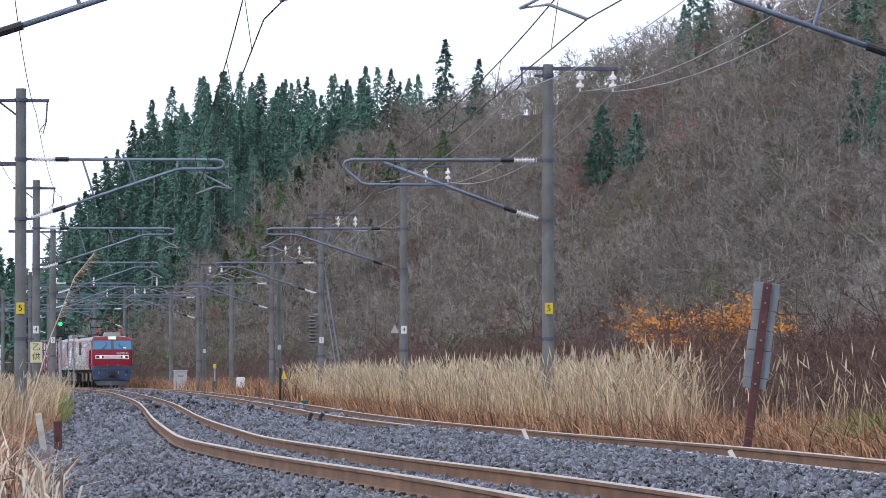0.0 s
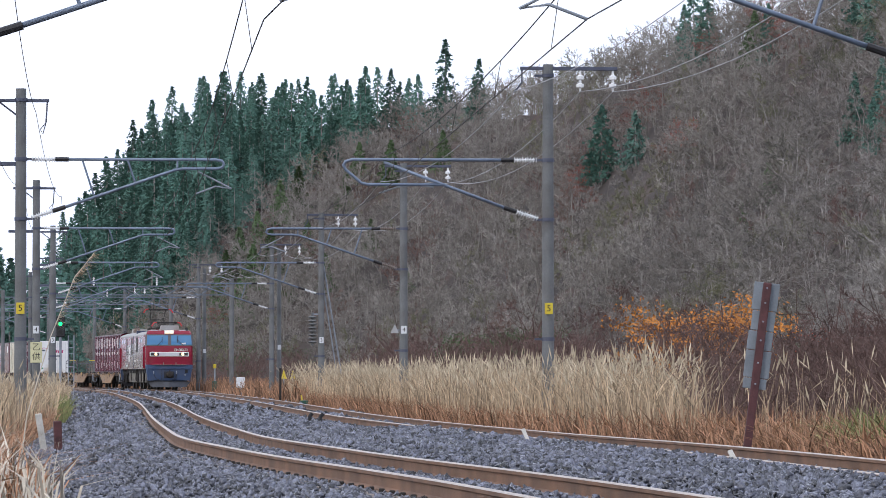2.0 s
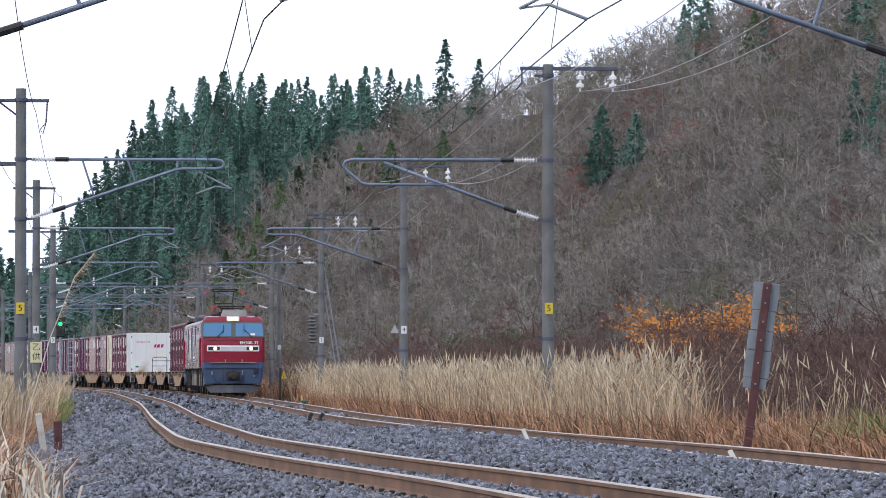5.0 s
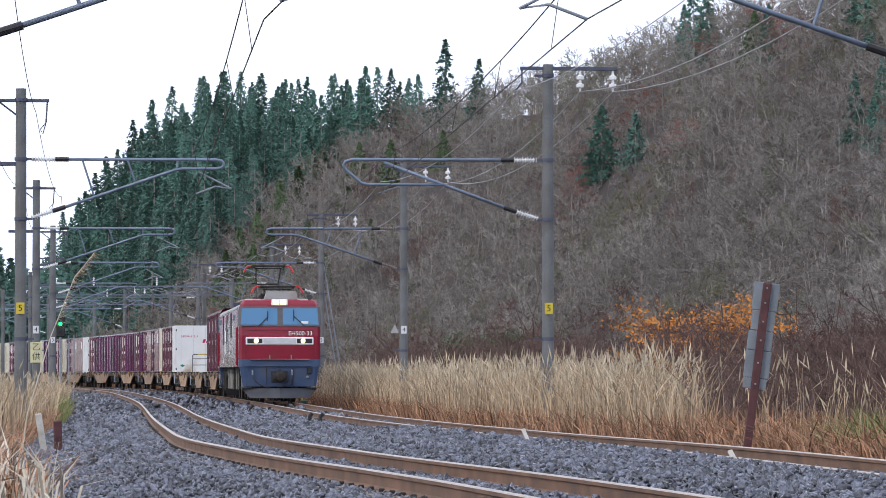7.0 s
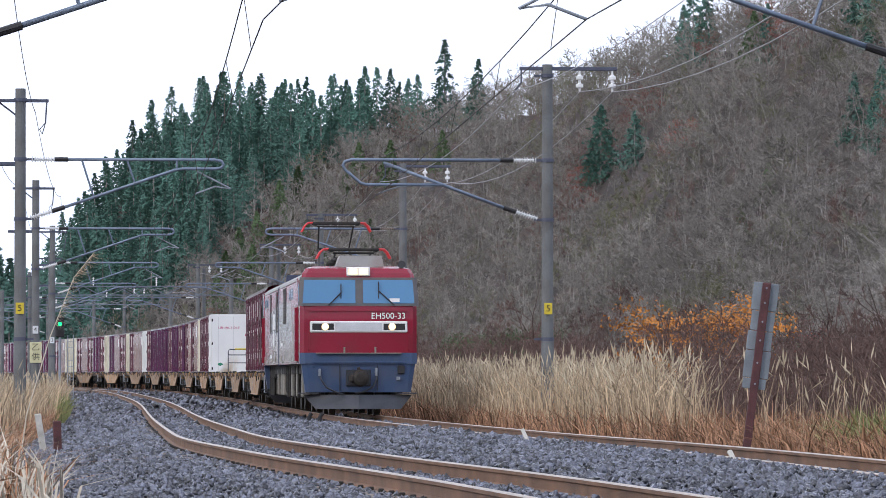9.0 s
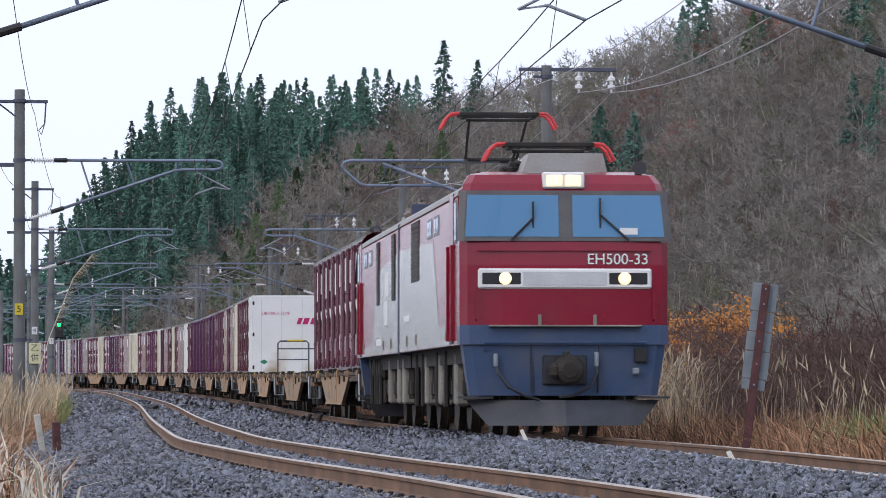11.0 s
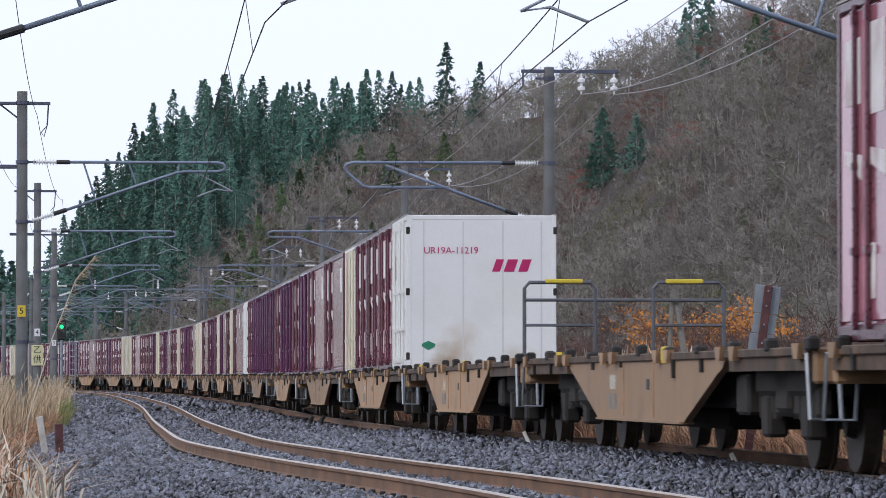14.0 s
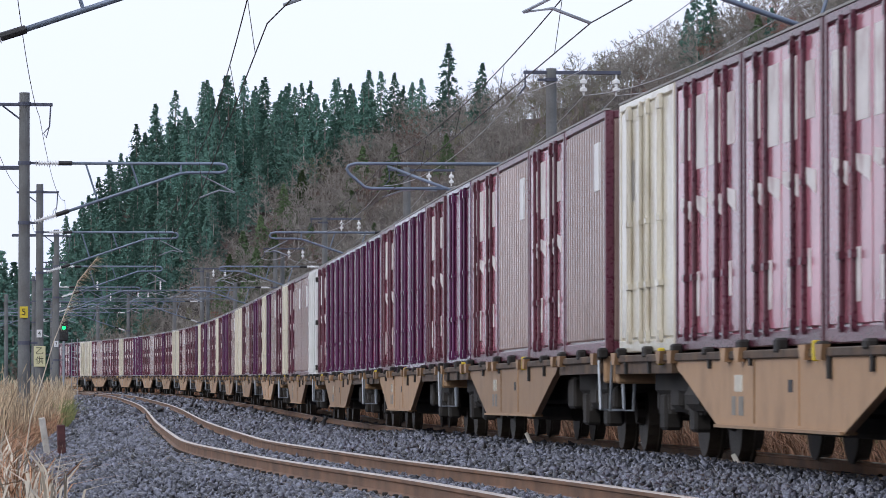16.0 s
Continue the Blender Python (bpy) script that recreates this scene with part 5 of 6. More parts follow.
    part("label_bar", Shape().box(-0.2, 0.18, -0.32, -0.315, 1.2, 1.26), M_INK, c)
    c = thing("junction_box", "white metal junction box on a post", "junction box", spot(RIGHT, 250, 2.9, -0.42))
    part("box", Shape().box(-0.23, 0.23, -0.12, 0.12, 0.62, 1.2, 0.02), M_PLATE, c)
    part("post", Shape().tube([(0, 0, -0.4), (0, 0, 0.62)], 0.05, 8), M_GALV, c)
    part("latch", Shape().box(-0.03, 0.05, -0.14, -0.12, 0.86, 0.92), M_INK, c)
    c = thing("track_telephone", "small green telephone case with yellow cap on a post", "telephone case", spot(RIGHT, 270, 2.8, -0.42))
    part("post", Shape().tube([(0, 0, -0.4), (0, 0, 1.75)], 0.05, 8), M_GALV, c)
    part("case", Shape().box(-0.15, 0.15, -0.15, 0.05, 0.35, 0.95, 0.03), M_CASEGREEN, c)
    part("cap", Shape().box(-0.09, 0.09, -0.09, 0.09, 1.7, 1.95, 0.03), M_YELLOW, c)
    for y, off, h, r, nm, lab, mt in ((200, 2.05, 1.75, 0.05, "rusty_post", "old dark rail post in reeds", M_UNDER), (178, -3.55, 0.9, 0.06, "short_post", "short dark post at the ballast edge", M_UNDER)):
        o = thing(nm, lab, "post", spot(RIGHT if off > 0 else LEFT, y, off, -0.5))
        part("shaft", Shape().box(-r, r, -r, r, -0.2, h, 0.015), mt, o)
    o = thing("cable_marker", "small green cable box near the ballast", "cable box", spot(RIGHT, 186, 2.35, -0.5))
    part("box", Shape().box(-0.16, 0.16, -0.12, 0.12, -0.1, 0.4, 0.02), M_CASEGREEN, o)
    part("stub", Shape().tube([(-0.08, 0, 0.4), (-0.1, 0, 0.62)], 0.03, 6), M_YELLOW, o)
    for off in (3.4, 3.85):
        o = thing("yellow_marker", "small yellow triangular marker on a stick", "marker", spot(RIGHT, 222, off, -0.42))
        part("stick", Shape().tube([(0, 0, -0.3), (0, 0, 1.2)], 0.03, 6), M_GALV, o)
        part("flag", Shape().prism([(-0.15, 1.15), (0.15, 1.15), (0, 1.62)], "y", -0.02, 0.02), M_YELLOW, o)
    # stakes and stubs by the rails
    o = thing("brown_stake", "short square brown stake at the ballast edge", "stake", pose(-5.78, 68, -0.28, 0, -2, 10))
    part("shaft", Shape().box(-0.06, 0.06, -0.06, 0.06, -0.3, 0.5, 0.012), M_SIGNRUST, o)
    o = thing("white_stake", "leaning whitewashed wooden stake in dry grass", "stake", pose(-6.35, 72, -0.3, 0, -9, 10))
    part("shaft", Shape().box(-0.05, 0.05, -0.05, 0.05, -0.3, 0.6, 0.012), M_STAKE, o)
    for x, y, z, ry, l in ((1.07, 55.4, 0.04, -24, 0.26), (2.69, 41.2, 0.06, -25, 0.2)):
        o = thing("wood_splinter", "bleached splinter of wood standing in ballast", "wood splinter", pose(x, y, z, -30, ry, 0))
        part("shaft", Shape().box(-0.024, 0.024, -0.015, 0.015, -0.15, l, 0.008), M_STAKE, o)
    for x, y in ((-3.07, 103), (-2.8, 102.2), (-5.6, 131)):
        o = thing("cable_stub", "short black cable stub standing between tracks", "cable stub", pose(x, y, float(LEVEL(y)) - 0.2, 0, 4, 0))
        part("stub", Shape().tube([(0, 0, -0.1), (0.02, 0, 0.22), (0.07, 0, 0.3)], 0.045, 7), M_BLACK, o)
        part("foot", Shape().box(-0.12, 0.1, -0.08, 0.08, -0.1, 0.06, 0.02), M_UNDER, o)
    # hazard triangle on the fourth right mast, ladder on the third
    o = thing("warning_triangle", "small grey triangular plate on a mast", "warning sign", spot(RIGHT, 147, 3.45))
    part("plate", Shape().prism([(-0.16, 2.32), (0.12, 2.32), (-0.02, 2.6)], "y", -0.03, -0.015), M_PANEL2, o)
    part("bracket", Shape().box(-0.02, 0.2, -0.015, 0.0, 2.38, 2.44), M_GALV, o)
    o = thing("transformer_rack", "stacked grey insulator rack fixed to a mast", "switch gear", spot(RIGHT, 192, 3.08))
    for k in range(8):
        part("disc", Shape().lathe((-0.05, 0, 2.3 + k * 0.15), (-0.05, 0, 2.4 + k * 0.15), [(0, 0.12), (0.5, 0.2), (1, 0.12)], 10), M_CONC, o)
    part("core", Shape().tube([(-0.05, 0, 2.2), (-0.05, 0, 3.6)], 0.06, 8), M_CONC, o)
    part("arm", Shape().box(-0.05, 0.3, -0.03, 0.03, 3.5, 3.56), M_GALV, o)
    o = thing("guy_wire", "steel guy stay slanting from a mast to ground", "guy wire", spot(RIGHT, 192, 3.4))
    part("stay", Shape().tube([(0.1, 0, 5.6), (1.15, 0.6, -0.6)], 0.035, 6), M_GALV, o)
    part("stay", Shape().tube([(0.1, 0, 4.6), (0.95, 0.5, -0.6)], 0.03, 6), M_GALV, o)


M_PANEL2 = mat("pale_grey_cabinet_paint", (0.42, 0.43, 0.44), 0.5, 0, 0.12, 2, 30, 0.05, dirt=(0.25, 0.22, 0.2), dirt_amount=0.4)
M_CASEGREEN = mat("dark_green_case_paint", (0.03, 0.10, 0.07), 0.5, 0, 0.15)
M_STAKE = mat("bleached_wood", (0.52, 0.50, 0.46), 0.8, 0, 0.2, 5, 40, 0.2)
build_small()


# ---- vegetation ----
M_BARK = mat("grey_brown_bark", (0.27, 0.25, 0.235), 0.95, 0, 0.3, 2, 20, 0.3, spread=0.35)
M_TWIG = mat("bare_twigs", (0.192, 0.177, 0.158), 0.95, 0, 0.25, 0.6, 8, 0.0, spread=0.35)
M_TWIGRED = mat("reddish_bare_twigs", (0.14, 0.088, 0.076), 0.95, 0, 0.3, 0.6, 8, 0.0, spread=0.25)
M_TWIGPALE = mat("pale_bare_twigs", (0.25, 0.232, 0.212), 0.95, 0, 0.25, 0.6, 8, 0.0, spread=0.25)
M_TWIGOLIVE = mat("olive_bare_twigs", (0.16, 0.16, 0.10), 0.95, 0, 0.25, 0.6, 8, 0.0, spread=0.25)
M_CEDAR = mat("cedar_needles", (0.082, 0.175, 0.14), 0.9, 0, 0.35, 0.5, 6, 0.2, spread=0.25)
M_OLIVE = mat("olive_foliage", (0.085, 0.135, 0.06), 0.9, 0, 0.35, 0.5, 6, 0.2, spread=0.25)
M_RUST = mat("rust_orange_leaves", (0.50, 0.20, 0.04), 0.9, 0, 0.35, 0.8, 8, 0.1, spread=0.3)
M_REDLEAF = mat("dull_red_leaves", (0.26, 0.07, 0.05), 0.9, 0, 0.35, 0.8, 8, 0.1, spread=0.3)
M_REED = mat("pale_dry_reeds", (0.43, 0.325, 0.215), 0.9, 0, 0.3, 0.5, 6, 0, island=0.65)
M_REEDRED = mat("russet_dry_grass", (0.31, 0.17, 0.10), 0.9, 0, 0.3, 0.5, 6, 0, island=0.7)
M_PLUME = mat("reed_plumes", (0.50, 0.42, 0.30), 0.95, 0, 0.15, 0.5, 6, 0, island=0.25)
M_STRAW = mat("bleached_straw", (0.55, 0.49, 0.40), 0.85, 0, 0.15, 2, 20, 0, island=0.25)
M_WEED = mat("fresh_weed_leaves", (0.20, 0.22, 0.085), 0.8, 0, 0.3, 2, 20, 0, island=0.4)


def spikes(verts, faces, a, b, r):
    """A twig: three thin faces that run to a point."""
    d = (b - a).normalized()
    u = d.orthogonal().normalized() * r
    w = d.cross(u)
    o = len(verts)
    verts += [tuple(a + u), tuple(a - u * 0.5 + w * 0.87), tuple(a - u * 0.5 - w * 0.87), tuple(b)]
    faces += [(o, o + 1, o + 3), (o + 1, o + 2, o + 3), (o + 2, o, o + 3)]


def twig(verts, faces, a, b, r, rng):
    """A thin twig: one tapering face, turned any way."""
    d = (b - a).normalized()
    u = d.orthogonal()
    u = (u * math.cos(rng) + d.cross(u) * math.sin(rng)).normalized() * r
    o = len(verts)
    verts += [tuple(a + u), tuple(a - u), tuple(b)]
    faces.append((o, o + 1, o + 2))


def bare_tree_shapes(seed, height, stems, limbs, subs, twigs, twig_r, spread=0.5, droop=0.0):
    """Trunk and twig shapes of a leafless tree."""
    rng = random.Random(seed)
    trunk, fine = Shape(), Shape()
    tv, tf = [], []

    def jitter(k):
        return Vector((rng.uniform(-k, k), rng.uniform(-k, k), rng.uniform(-k, k)))
    for s in range(stems):
        lean = Vector((rng.uniform(-1, 1), rng.uniform(-1, 1), 0)) * (0.1 if stems == 1 else 0.32)
        h = height * rng.uniform(0.8, 1.0)
        pts = [Vector((0, 0, -0.3)) + lean * 0.2]
        for k in range(1, 6):
            pts.append(Vector((0, 0, h * k / 5)) + lean * h * (k / 5) ** 1.2 + jitter(0.12) * k * 0.6)
        r0 = height * 0.014 / (1 if stems == 1 else 1.25)
        trunk.tube(pts, r0, 5, caps=False, r1=r0 * 0.15)
        for i in range(limbs):
            t = rng.uniform(0.25, 0.97)
            k = min(int(t * 5), 4)
            a = pts[k].lerp(pts[k + 1], t * 5 - k)
            ang = rng.uniform(0, 2 * math.pi)
            length = h * spread * (1.05 - t * 0.75) * rng.uniform(0.7, 1.2)
            out = Vector((math.cos(ang), math.sin(ang), rng.uniform(0.1, 1.0))).normalized()
            b = a + out * length * 0.5 + jitter(0.1) * length
            c = b + (out + Vector((0, 0, 0.35 - droop))).normalized() * length * 0.5 + jitter(0.12) * length
            rr = r0 * 0.42 * (1.1 - t * 0.6)
            trunk.tube([a, b, c], rr, 3, caps=False, r1=rr * 0.35)
            for j in range(subs):
                q = rng.uniform(0.2, 1.0)
                p0 = a.lerp(b, q * 2) if q < 0.5 else b.lerp(c, q * 2 - 1)
                dirn = (out + jitter(0.9) + Vector((0, 0, 0.25 - droop))).normalized()
                l2 = length * rng.uniform(0.25, 0.5)
                p1 = p0 + dirn * l2
                spikes(tv, tf, p0, p1 + dirn * l2 * 0.4, rr * 0.45)
                for n in range(twigs):
                    g = p0.lerp(p1, rng.uniform(0.15, 1.0))
                    e = g + (dirn * 0.7 + jitter(0.9)).normalized() * l2 * rng.uniform(0.35, 0.8)
                    twig(tv, tf, g, e, twig_r, rng.uniform(0, 3.14))
    fine.add(tv, tf)
    return trunk, fine


def raw_mesh(name, shape, *mats):
    me = bpy.data.meshes.new(name)
    me.from_pydata(shape.v, [], shape.f)
    for m in mats:
        me.materials.append(m)
    return me


def make_bare(variant, mat_twig, label, **kw):
    tr, fi = bare_tree_shapes(variant, **kw)
    t = thing("bare_tree", label, "tree", group="leafless trees on the hillside")
    part("trunk", raw_mesh("trunk", tr, M_BARK), M_BARK, t)
    part("crown", raw_mesh("crown", fi, mat_twig), mat_twig, t)
    return t


def leaf_cloud(shape, centre, radius, n, size, rng, flat=0.6):
    v, f = [], []
    for _ in range(n):
        d = Vector((rng.gauss(0, 1), rng.gauss(0, 1), rng.gauss(0, 1) * flat))
        d = d.normalized() * (rng.random() ** 0.5) * radius
        c = centre + Vector((d.x, d.y, d.z * flat))
        a = Vector((rng.uniform(-1, 1), rng.uniform(-1, 1), rng.uniform(-1, 1))).normalized() * size * rng.uniform(0.5, 1.2)
        b = a.orthogonal().normalized() * size * rng.uniform(0.3, 0.7)
        o = len(v)
        v += [tuple(c - a), tuple(c + b), tuple(c + a), tuple(c - b)]
        f.append((o, o + 1, o + 2, o + 3))
    shape.add(v, f)


def make_cedar(seed, height, width, mat_leaf, label, name="cedar_tree", sprays=22):
    """Trunk and a ragged cone of drooping sprays in whorls."""
    rng = random.Random(seed)
    t = thing(name, label, "tree", group="evergreens on the hillside")
    part("trunk", Shape().tube([(0, 0, -0.5), (0.05, 0, height * 0.5), (0, 0, height * 0.97)], height * 0.016, 6, r1=0.03), M_BARK, t)
    cr = Shape()
    levels = 20
    v, f = [], []
    for i in range(levels):
        for j in range(max(8, int(sprays * (1 - i / levels)))):
            h = min(0.995, (i + rng.random()) / levels)
            z = height * (0.08 + 0.92 * h)
            r = width * (1 - h) ** 0.8 * (1 + 0.18 * math.sin(i * 2.1 + seed)) + 0.1
            ang = rng.uniform(0, 2 * math.pi)
            rr = r * rng.uniform(0.6, 1.1)
            tip = Vector((math.cos(ang) * rr, math.sin(ang) * rr, z - rr * 0.3 + rng.uniform(-0.2, 0.3)))
            root = Vector((math.cos(ang) * rr * 0.15, math.sin(ang) * rr * 0.15, z + 0.25))
            for k in range(5):
                q = root.lerp(tip, 0.3 + 0.7 * (k + rng.random()) / 5) + Vector((rng.uniform(-1, 1), rng.uniform(-1, 1), rng.uniform(-1, 1))) * 0.14
                s = 0.26 + 0.018 * height
                a = Vector((rng.uniform(-1, 1), rng.uniform(-1, 1), rng.uniform(-0.4, 0.9))).normalized() * s * rng.uniform(0.5, 1.1)
                b = a.orthogonal().normalized() * s * rng.uniform(0.3, 0.62)
                o = len(v)
                v += [tuple(q - a * 0.4 - b), tuple(q - a * 0.4 + b), tuple(q + a)]
                f.append((o, o + 1, o + 2))
    cr.add(v, f)
    part("crown", raw_mesh("crown", cr, mat_leaf), mat_leaf, t)
    return t


def plant(proto, used, x, y, scale, turn, sink=0.1):
    m = pose(x, y, float(terrain(x, y)) - sink, 0, 0, turn) @ Matrix.Diagonal((scale, scale, scale * 1.0, 1))
    if proto.name not in used:
        used.add(proto.name)
        proto.matrix_basis = m
        return proto
    c = copy_thing(proto, pose(0, 0, 0))
    c.matrix_basis = m
    return c


def build_trees():
    rng = random.Random(17)
    used = set()
    grey = "leafless grey-brown broadleaf tree on the slope"
    ruddy = "leafless reddish-brown broadleaf tree on the slope"
    protos = [make_bare(1, M_TWIG, grey, height=8.0, stems=1, limbs=16, subs=5, twigs=12, twig_r=0.028, spread=0.62),
              make_bare(2, M_TWIG, grey, height=6.5, stems=3, limbs=6, subs=5, twigs=11, twig_r=0.028, spread=0.6),
              make_bare(3, M_TWIGPALE, "leafless pale grey broadleaf tree on the slope", height=8.0, stems=2, limbs=8, subs=5, twigs=12, twig_r=0.028, spread=0.58),
              make_bare(4, M_TWIGRED, ruddy, height=6.5, stems=2, limbs=8, subs=5, twigs=12, twig_r=0.028, spread=0.66),
              make_bare(5, M_TWIGOLIVE, "leafless olive-brown broadleaf tree on the slope", height=6.0, stems=4, limbs=5, subs=5, twigs=10, twig_r=0.028, spread=0.66)]

    def choice(x, y):
        # stands of one kind grow together
        k = lumps(x * 3.0, y * 1.6, 4.0) + rng.uniform(-0.9, 0.9)
        return 3 if k > 1.2 else 4 if k < -1.05 else 2 if abs(k) < 0.28 else 0 if rng.random() < 0.55 else 1

    def conifers(u, t):
        # the planted cedar stand on the shoulder of the hill
        return t > np.interp(u, [-0.083, -0.066, -0.054, -0.046, -0.036, -0.022, -0.012, -0.008], [0.14, 0.24, 0.4, 0.54, 0.74, 0.88, 0.95, 1.4])

    spots, near = [], 0
    packs = []
    for k in range(5):
        tr, fi = bare_tree_shapes(20 + k, height=(8.0, 6.5, 8.0, 6.5, 6.0)[k], stems=1 + k % 2, limbs=12 - 5 * (k % 2), subs=4, twigs=9, twig_r=0.042, spread=0.62)
        tris = []
        for f in tr.f:
            tris += [(f[0], f[1], f[2]), (f[0], f[2], f[3])]
        o = len(tr.v)
        tris += [tuple(i + o for i in f) for f in fi.f]
        packs.append((np.array(tr.v + fi.v), np.array(tris)))
    mass = {k: ([], [], 0) for k in range(5)}
    cell = {}
    places = []
    tries = 0
    while len(places) < 1420 and tries < 60000:
        tries += 1
        u, t = rng.uniform(-0.088, 0.106), rng.uniform(0.92, 1.3) if tries % 4 == 0 else rng.random() * 1.04
        if conifers(u, t):
            continue
        x, y = on_hill(u, t)
        key = (int(x // 3), int(y // 3))
        if any((x - a) ** 2 + (y - b) ** 2 < 6.5 for i in (-1, 0, 1) for j in (-1, 0, 1) for a, b in cell.get((key[0] + i, key[1] + j), ())):
            continue
        cell.setdefault(key, []).append((x, y))
        places.append((x, y))
    places.sort(key=lambda q: q[1])
    for i, (x, y) in enumerate(places):
        k, s, a = choice(x, y), rng.uniform(0.62, 1.05), rng.uniform(0, 360)
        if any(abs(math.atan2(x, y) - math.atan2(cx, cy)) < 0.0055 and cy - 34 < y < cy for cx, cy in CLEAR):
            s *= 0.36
        if i < 290:
            plant(protos[k], used, x, y, s, a)
            continue
        v, t = packs[k]
        c, q = math.cos(a) * s, math.sin(a) * s
        w = np.stack([v[:, 0] * c - v[:, 1] * q + x, v[:, 0] * q + v[:, 1] * c + y, v[:, 2] * s + float(terrain(x, y)) - 0.1], -1)
        vs, fs, base = mass[k]
        vs.append(w)
        fs.append(t + base)
        mass[k] = (vs, fs, base + len(v))
    tones = (M_TWIG, M_TWIG, M_TWIGPALE, M_TWIGRED, M_TWIGOLIVE)
    for k, (vs, fs, _) in mass.items():
        if not vs:
            continue
        v, t = np.concatenate(vs), np.concatenate(fs)
        me = bpy.data.meshes.new("woods")
        me.vertices.add(len(v))
        me.vertices.foreach_set("co", v.reshape(-1))
        me.loops.add(len(t) * 3)
        me.loops.foreach_set("vertex_index", t.reshape(-1).astype(np.int32))
        me.polygons.add(len(t))
        me.polygons.foreach_set("loop_start", np.arange(len(t), dtype=np.int32) * 3)
        me.update(calc_edges=True)
        me.materials.append(tones[k])
        tagged(new("woods", me), ("leafless grey-brown woods covering the hillside", "leafless grey-brown scrubby woods on the hillside", "leafless pale grey woods on the hillside", "leafless reddish-brown woods on the hillside", "leafless olive-brown woods on the hillside")[k], "woods", kind="stuff")
    # evergreens
    green = "dark green conical cedar on the ridge"
    ced = [make_cedar(31, 13, 3.5, M_CEDAR, green), make_cedar(32, 15, 3.8, M_CEDAR, green), make_cedar(33, 11, 3.2, M_CEDAR, green), make_cedar(34, 9, 3.4, M_OLIVE, "olive green evergreen among bare trees", "evergreen_tree"),
           make_cedar(35, 9, 3.4, M_CEDAR, "broad dark green cedar standing among bare trees")]
    spots = []
    n = tries = 0
    while n < 230 and tries < 20000:
        tries += 1
        u, t = rng.uniform(-0.084, -0.008), rng.random() ** 0.8 * 1.05
        if not conifers(u, t):
            continue
        x, y = on_hill(u, t)
        if any((x - a) ** 2 + (y - b) ** 2 < 5.5 for a, b in spots):
            continue
        spots.append((x, y))
        plant(ced[rng.randrange(3)], used, x, y, rng.uniform(0.6, 0.9), rng.uniform(0, 360))
        n += 1
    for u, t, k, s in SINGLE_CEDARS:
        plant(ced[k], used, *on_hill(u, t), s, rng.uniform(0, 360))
    # broadleaf trees that still hold dull red leaves
    tr, fi = bare_tree_shapes(61, height=8.0, stems=2, limbs=8, subs=4, twigs=3, twig_r=0.02)
    redtree = thing("autumn_tree", "half-bare tree with dull red autumn leaves", "tree", group="autumn trees on the hillside")
    part("trunk", raw_mesh("trunk", tr, M_BARK), M_BARK, redtree)
    part("crown", raw_mesh("crown", fi, M_TWIGRED), M_TWIGRED, redtree)
    lc, r2 = Shape(), random.Random(62)
    for _ in range(26):
        leaf_cloud(lc, Vector((r2.uniform(-2.2, 2.2), r2.uniform(-2.2, 2.2), r2.uniform(4.0, 8.0))), 0.9, 60, 0.085, r2)
    part("leaves", raw_mesh("leaves", lc, M_REDLEAF), M_REDLEAF, redtree)
    for u, t, k in ((0.043, 0.78, 0.8), (0.047, 0.8, 0.75), (0.030, 0.62, 0.7), (0.032, 0.55, 0.7), (0.053, 0.62, 0.8), (0.050, 0.6, 0.75), (0.026, 0.38, 0.6), (0.070, 0.95, 0.8), (0.075, 0.9, 0.7), (0.058, 0.92, 0.7), (-0.050, 0.16, 0.6)):
        plant(redtree, used, *on_hill(u, t), k, rng.uniform(0, 360))
    # unseen trees across the line, past the left bank, added for the flank to mirror
    for _ in range(20):
        y = rng.uniform(330, 610)
        x = float(LEFT(y)) - rng.uniform(9, 60)
        plant(ced[rng.randrange(3)], used, x, y, rng.uniform(0.7, 1.0), rng.uniform(0, 360))
    # and a grove inside the far curve
    n = 0
    while n < 60:
        y = rng.uniform(440, 640)
        x = -rng.uniform(0.081 if n < 25 else 0.09, 0.104) * y
        if x - float(RIGHT(y)) > 8:
            plant(ced[rng.randrange(3)], used, x, y, rng.uniform(0.6, 1.0), rng.uniform(0, 360))
            n += 1
    # low bushes, some still in leaf
    def bush(seed, mat_leaf, label, leaves):
        tr, fi = bare_tree_shapes(seed, height=2.6, stems=6, limbs=3, subs=4, twigs=10, twig_r=0.007, spread=0.6)
        b = thing("bush", label, "bush", group="bushes at the foot of the slope")
        part("trunk", raw_mesh("trunk", tr, M_TWIGRED), M_TWIGRED, b)
        part("crown", raw_mesh("crown", fi, M_TWIGRED), M_TWIGRED, b)
        if leaves:
            lc = Shape()
            r2 = random.Random(seed)
            for _ in range(16):
                leaf_cloud(lc, Vector((r2.uniform(-1.1, 1.1), r2.uniform(-1.1, 1.1), r2.uniform(1.0, 2.5))), 0.6, leaves, 0.042, r2)
            part("leaves", raw_mesh("leaves", lc, mat_leaf), mat_leaf, b)
        return b
    plain = bush(51, M_TWIGRED, "tangled leafless reddish-brown bush", 0)
    rust = bush(52, M_RUST, "bush with rust-orange autumn leaves", 90)
    red = bush(53, M_REDLEAF, "bush with dull red autumn leaves", 45)
    oliv = bush(54, M_OLIVE, "bush with olive green leaves", 55)
